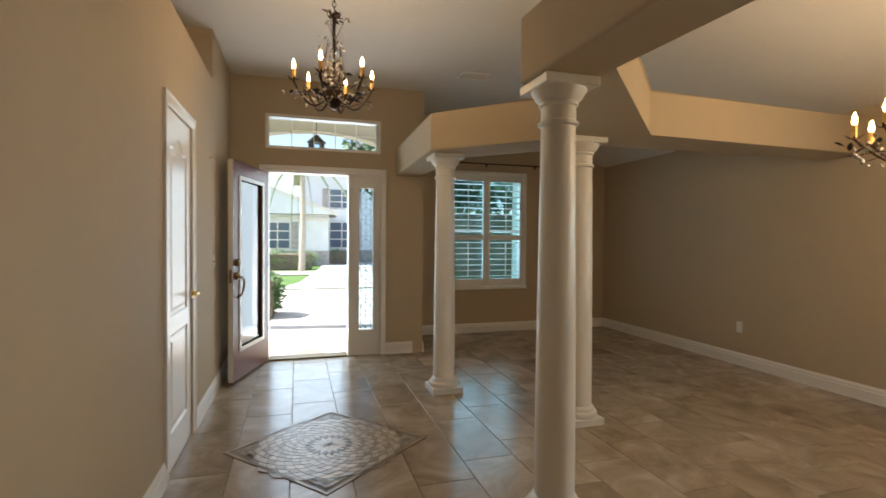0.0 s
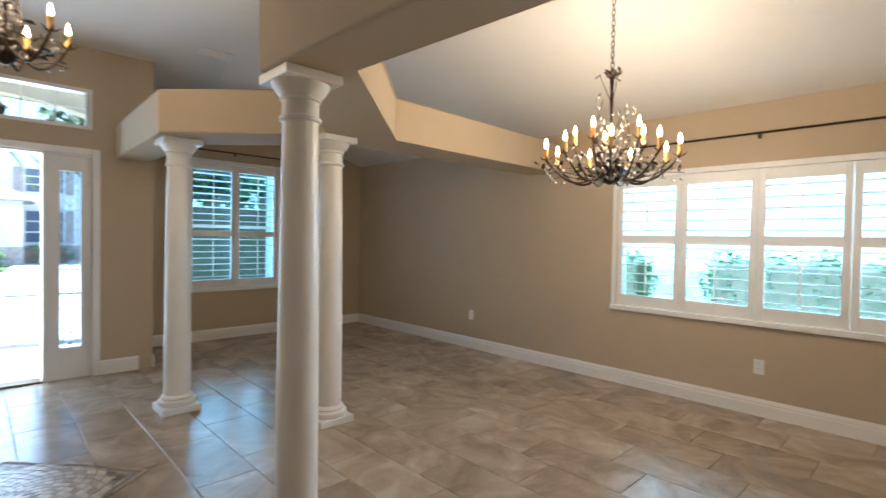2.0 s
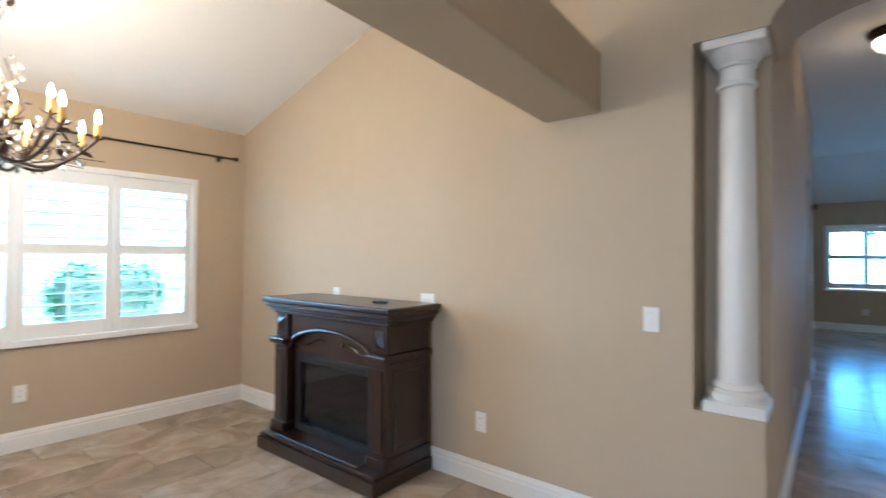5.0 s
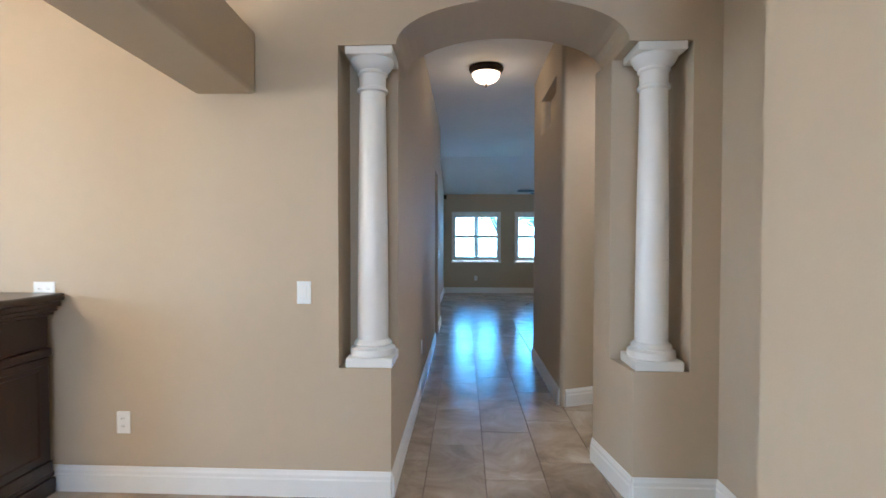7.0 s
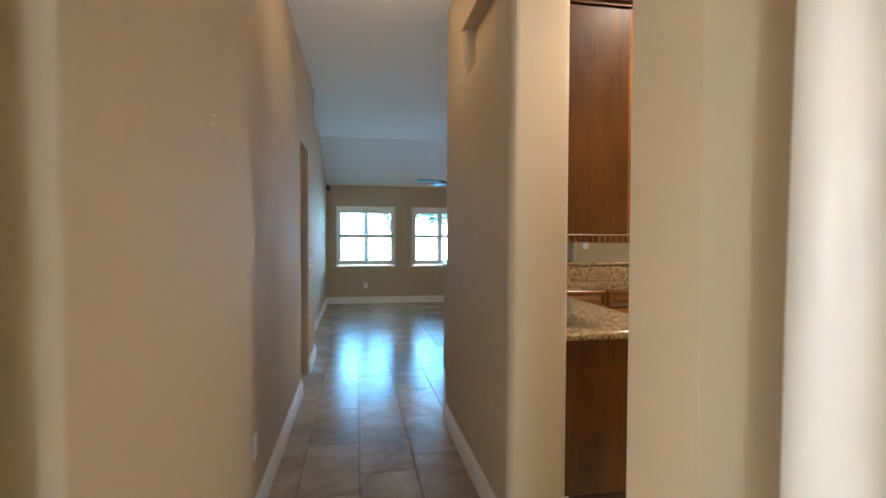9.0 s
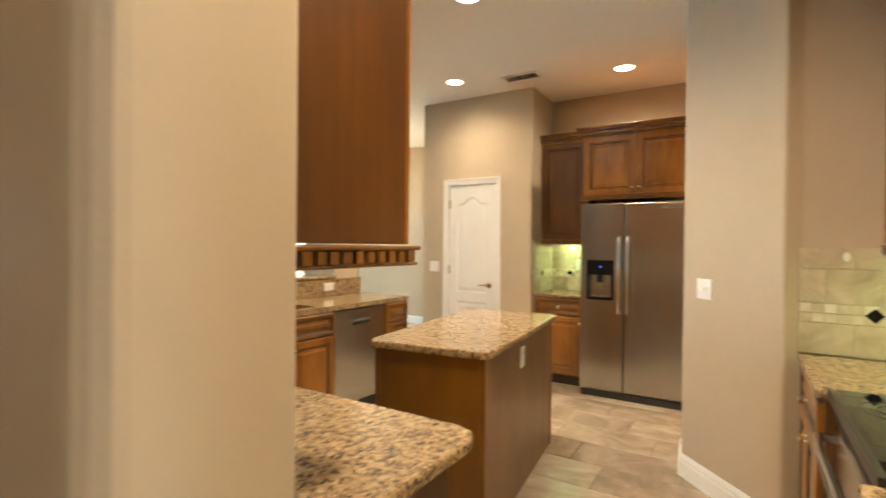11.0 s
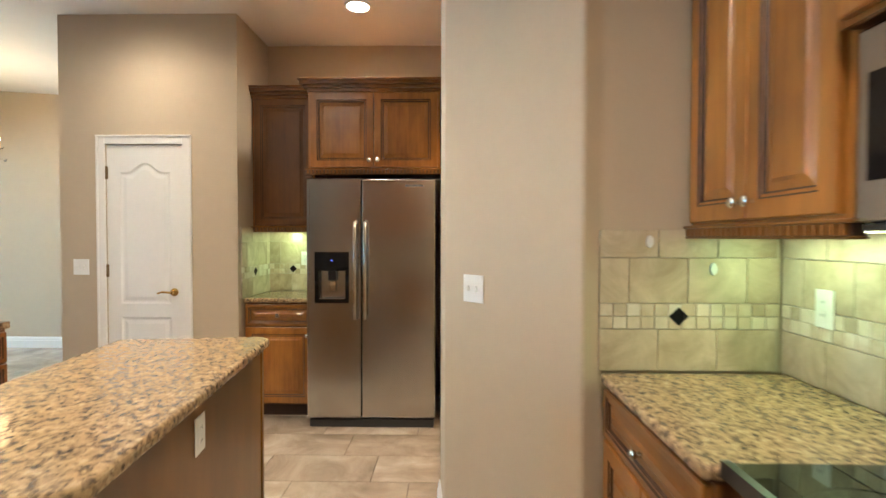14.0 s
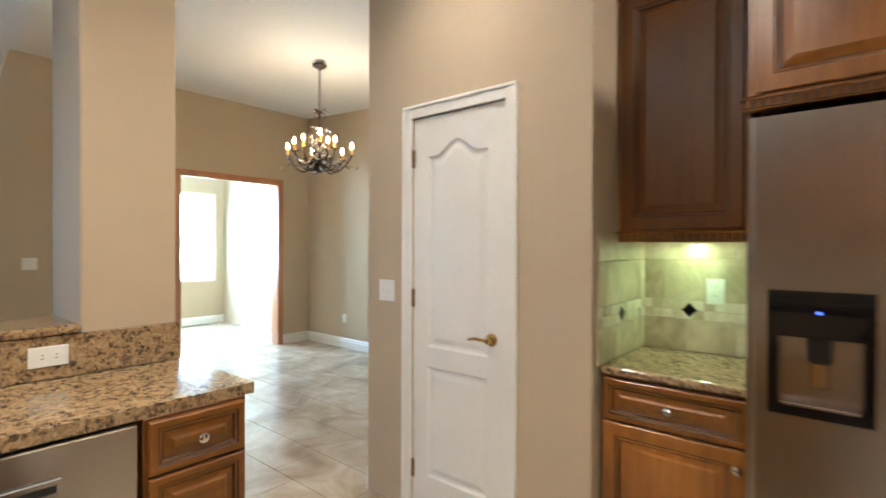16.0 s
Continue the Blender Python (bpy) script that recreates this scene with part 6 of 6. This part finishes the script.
# ---- travertine backsplash ----
def splash(name, m, w, h, z0, label, skip=()):
    """Tiles in x-z with faces to -y: two courses, a mosaic band with dark diamonds, a lower course."""
    t = tagged(new(name), label, "backsplash", "", "structure")
    t.matrix_world = m
    part("bed", box(0, w, -0.004, -0.001, z0, z0 + h), TRAVGROUT, t)
    made = {}
    def tile(x0, x1, za, zb, mat, nm="tile"):
        key = (round(x1 - x0, 3), round(zb - za, 3), mat.name)
        if key not in made:
            o = part(nm, box(0, x1 - x0, -0.0115, -0.004, 0, zb - za, 0.0012), mat, t)
            made[key] = o
            o.matrix_local = pose(x0, 0, za)
        else:
            again(made[key], pose(x0, 0, za))
    g = 0.0015
    band = z0 + 0.145
    rows = [(z0, band, 0.0), (band + 0.088, band + 0.088 + (h - 0.233) * 0.62, 0.1), (band + 0.088 + (h - 0.233) * 0.62, z0 + h, 0.0)]
    for a, c, off in rows:
        x = -off
        while x < w - 0.004:
            x0, x1 = max(0, x), min(w, x + 0.2)
            if x1 - x0 > 0.01:
                tile(x0 + g, x1 - g, a + g, c - g, TRAV)
            x += 0.2
    n = int(w / 0.044)
    s = w / n
    for k in range(n):
        for r in range(2):
            tile(k * s + g, (k + 1) * s - g, band + r * 0.044 + g, band + (r + 1) * 0.044 - g, TRAVLIGHT if (k * 7 + r * 3) % 5 else TRAV, "mosaic_tile")
    return t, band + 0.044


TRAVLIGHT = stone("pale_travertine", [(0, (0.5, 0.4, 0.25)), (0.5, (0.66, 0.58, 0.44)), (1, (0.74, 0.68, 0.56))], 9.0, 0.4, 0.7, 0.05)


def diamond(parent, x, z):
    bm = prism([(-0.032, 0), (0, -0.032), (0.032, 0), (0, 0.032)], -0.0145, -0.0115, axis="y")
    o = part("diamond_tile", bm, BLACKGLASS, parent, "glossy black diamond tile")
    o.matrix_local = pose(x, 0, z)


t, zc = splash("backsplash_stove", pose(-2.628, -0.172, 0), 2.0, 0.485, 0.911, "tumbled travertine backsplash behind the stove")
for x in (0.53, 0.95, 1.4, 1.8):
    diamond(t, x, zc)
t, zc = splash("backsplash_stove_side", pose(-2.638, -0.80, 0, 0, 0, 90), 0.61, 0.485, 0.911, "tumbled travertine backsplash on the side wall")
diamond(t, 0.27, zc)
for x, z in ((0.17, 1.355), (0.385, 1.262)):
    hk = thing("adhesive_hook", (0, 0, 0), 0, "white oval adhesive hook on the backsplash", "hook")
    hk.matrix_world = pose(-2.6265, -0.80 + x, z, 0, 0, 90)
    part("pad", turned(lathe([(0, 0), (0.013, 0), (0.012, 0.006), (0, 0.008)], 16), pose(0, 0, 0, 90) @ Matrix.Diagonal((1, 1.7, 1, 1))), PLASTIC, hk, smooth=True)
plate("wall_outlet", pose(-2.43, -0.184, 1.155, 0, 0, 0), "white outlet on the travertine backsplash")
t, zc = splash("backsplash_alcove", pose(-5.138, -2.878, 0, 0, 0, 90), 0.54, 0.535, 0.911, "travertine backsplash beside the refrigerator")
diamond(t, 0.21, zc)
t, zc = splash("backsplash_alcove_side", pose(-4.56, -2.878, 0, 0, 0, 180), 0.566, 0.535, 0.911, "travertine backsplash on the alcove wall")
diamond(t, 0.25, zc)
plate("wall_outlet", pose(-5.126, -2.56, 1.19, 0, 0, 90), "white outlet on the alcove backsplash")
for x, y, w, rz in ((-2.3, -0.33, 0.45, 0), (-4.99, -2.63, 0.36, 90), (-0.85, -0.33, 0.4, 0)):
    u = thing("undercabinet_light", (0, 0, 0), 0, "slim lit strip light under the wall cabinet", "light")
    u.matrix_world = pose(x, y, 1.405 if x > -4 else 1.45, 0, 0, rz)
    part("housing", box(-w / 2, w / 2, 0.035, 0.07, -0.022, -0.001, 0.002), PLASTIC, u)
    part("tube", box(-w / 2 + 0.01, w / 2 - 0.01, 0.04, 0.065, -0.024, -0.022), glow("strip_glow", (0.9, 1.0, 0.55), 2.5), u)

# wooden casing round the sunroom opening
t = thing("sunroom_casing", (-6.42, -8.25, 0), 0, "reddish wooden casing around the sunroom opening", "casing")
OAK = wood("reddish_oak", (0.36, 0.14, 0.06), (0.55, 0.26, 0.12), 0.4)
part("jamb", box(-0.06, 0.02, 0.001, 0.02, 0, 2.30, 0.003), OAK, t)
part("jamb", box(1.30, 1.38, 0.001, 0.02, 0, 2.30, 0.003), OAK, t)
part("head", box(0.02, 1.30, 0.001, 0.02, 2.22, 2.30, 0.003), OAK, t)
part("liner", box(0.0, 0.015, -0.15, 0.0, 0, 2.22), OAK, t)
# laundry shelf seen through the doorway
t = thing("laundry_shelf", (-4.0, 0.3, 1.85), 0, "white shelf high in the laundry room", "shelf")
part("board", box(-0.8, 0.8, -0.15, 0.199, 0, 0.02, 0.002), WHITE, t)
part("cleat", box(-0.8, 0.8, 0.18, 0.199, -0.09, 0.0), WHITE, t)


# ---- floor medallion ----
MED = [stone("medallion_%s" % n, [(0, tuple(x * 0.7 for x in c)), (1, tuple(min(1, x * 1.25) for x in c))], 14.0, 0.3, 0.5, 0.05) for n, c in (("cream", (0.52, 0.44, 0.33)), ("tan", (0.34, 0.25, 0.16)), ("brown", (0.17, 0.11, 0.07)))]
md = tagged(new("floor_medallion"), "square stone mosaic medallion set diamond-wise in the entry floor", "medallion", "", "structure")
md.matrix_world = pose(0.874, 3.742, 0.0, 0, 0, -4.4)
R2 = 0.635
part("bed", prism([(R2, 0), (0, R2), (-R2, 0), (0, -R2)], -0.008, 0.003), plain("medallion_grout", (0.2, 0.17, 0.14), 0.7), md)
for k in range(4):
    a0, a1 = math.pi / 2 * k, math.pi / 2 * (k + 1)
    def q(r, a):
        return (r * math.cos(a), r * math.sin(a))
    part("border", prism([q(R2 - 0.004, a0), q(R2 - 0.004, a1), q(R2 - 0.032, a1), q(R2 - 0.032, a0)], 0.003, 0.0055), MED[1], md)


def wedge(r0, r1, half0, half1, mid=None):
    return [(r0 * math.cos(-half0), r0 * math.sin(-half0)), (r1 * math.cos(-half1), r1 * math.sin(-half1)), (r1 * math.cos(half1), r1 * math.sin(half1)), (r0 * math.cos(half0), r0 * math.sin(half0))]


def ring_of(n, poly, mat, off=0.0, nm="stone_piece"):
    o = None
    for k in range(n):
        m = pose(0, 0, 0, 0, 0, 360 * (k + off) / n)
        if o is None:
            o = part(nm, prism(poly, 0.003, 0.0055), mat, md)
            o.matrix_local = m
        else:
            again(o, m)


ring_of(16, [(0.012, 0.0), (0.09, -0.017), (0.135, 0.0), (0.09, 0.017)], MED[0])
ring_of(16, [(0.095, 0.0), (0.14, -0.018), (0.14, 0.018)], MED[2], 0.5)
for i in range(12):
    n, w, r = 24, 0.055, 0.132 + 0.0275 * i
    h = math.pi / n * 0.92
    rm = r + w / 2
    ring_of(n, [(r + 0.003, 0), (rm * math.cos(h), -rm * math.sin(h)), (r + w - 0.003, 0), (rm * math.cos(h), rm * math.sin(h))], MED[(0, 0, 1, 0, 0, 1, 0, 0, 1, 0, 0, 1)[i]], 0.5 * (i % 2))
rnd = random.Random(11)
fill = []
for k in range(4):
    a = math.pi / 2 * k
    for i in range(7):
        r = 0.455 + 0.02 * i
        for j in range(-3, 4):
            y = j * 0.042 + (i % 2) * 0.02
            if abs(y) + r < R2 - 0.06 and math.hypot(r, y) > 0.462:
                s = 0.0175
                fill.append((a, [(r - s + rnd.uniform(-.003, .003), y - s), (r + s * 0.9, y - s + rnd.uniform(-.004, .004)), (r + s + rnd.uniform(-.003, .003), y + s), (r - s, y + s * 0.9)]))
for i, (a, poly) in enumerate(fill):
    o = part("stone_piece", prism(poly, 0.003, 0.0055), MED[i % 2], md)
    o.matrix_local = pose(0, 0, 0, 0, 0, math.degrees(a))


# ---- floor tiles ----
floor = bpy.data.objects["floor"]
TW, TL, G = 0.33, 0.66, 0.004
near, far = [], []
cols = int(12.6 / TW)
for i in range(cols):
    x = -6.95 + i * TW
    off = (i % 3) * TL / 3
    for j in range(-1, int(18.5 / TL) + 1):
        y = -11.0 + j * TL + off
        cx, cy = x + TW / 2, y + TL / 2
        if not (-11 < cy < 7.3) or (cx < 2.0 and cy > 6.0 + TL / 2) or (cx < -0.9 and cy > 0.7):
            continue
        entry = -0.1 < cx < 5.3 and -0.2 < cy < 7.2 and not (cx < 2 and cy > 6.3)
        hall = 0.0 < cx < 1.2 and -4.6 < cy <= -0.2
        kitchen = -4.6 < cx <= 0.0 and -3.9 < cy < -0.7
        (near if entry or hall or kitchen else far).append((x, y))
near.sort(key=lambda p: min((p[0] - 1.5) ** 2 + (p[1] - 2.5) ** 2, (p[0] + 2.5) ** 2 + (p[1] + 2) ** 2))
near, rest = near[:300], near[300:]
far += rest
tile = None
for x, y in near:
    if tile is None:
        tile = part("tile", box(G / 2, TW - G / 2, G / 2, TL - G / 2, -0.009, 0.0, 0.0015), TILE, floor)
        tile.matrix_local = pose(x, y, 0)
    else:
        again(tile, pose(x, y, 0))
b = bmesh.new()
for x, y in far:
    box(x + G / 2, x + TW - G / 2, y + G / 2, y + TL - G / 2, -0.009, 0.0, bm=b)
o = part("far_tiles", b, TILE, floor)
o["kind"] = "stuff"
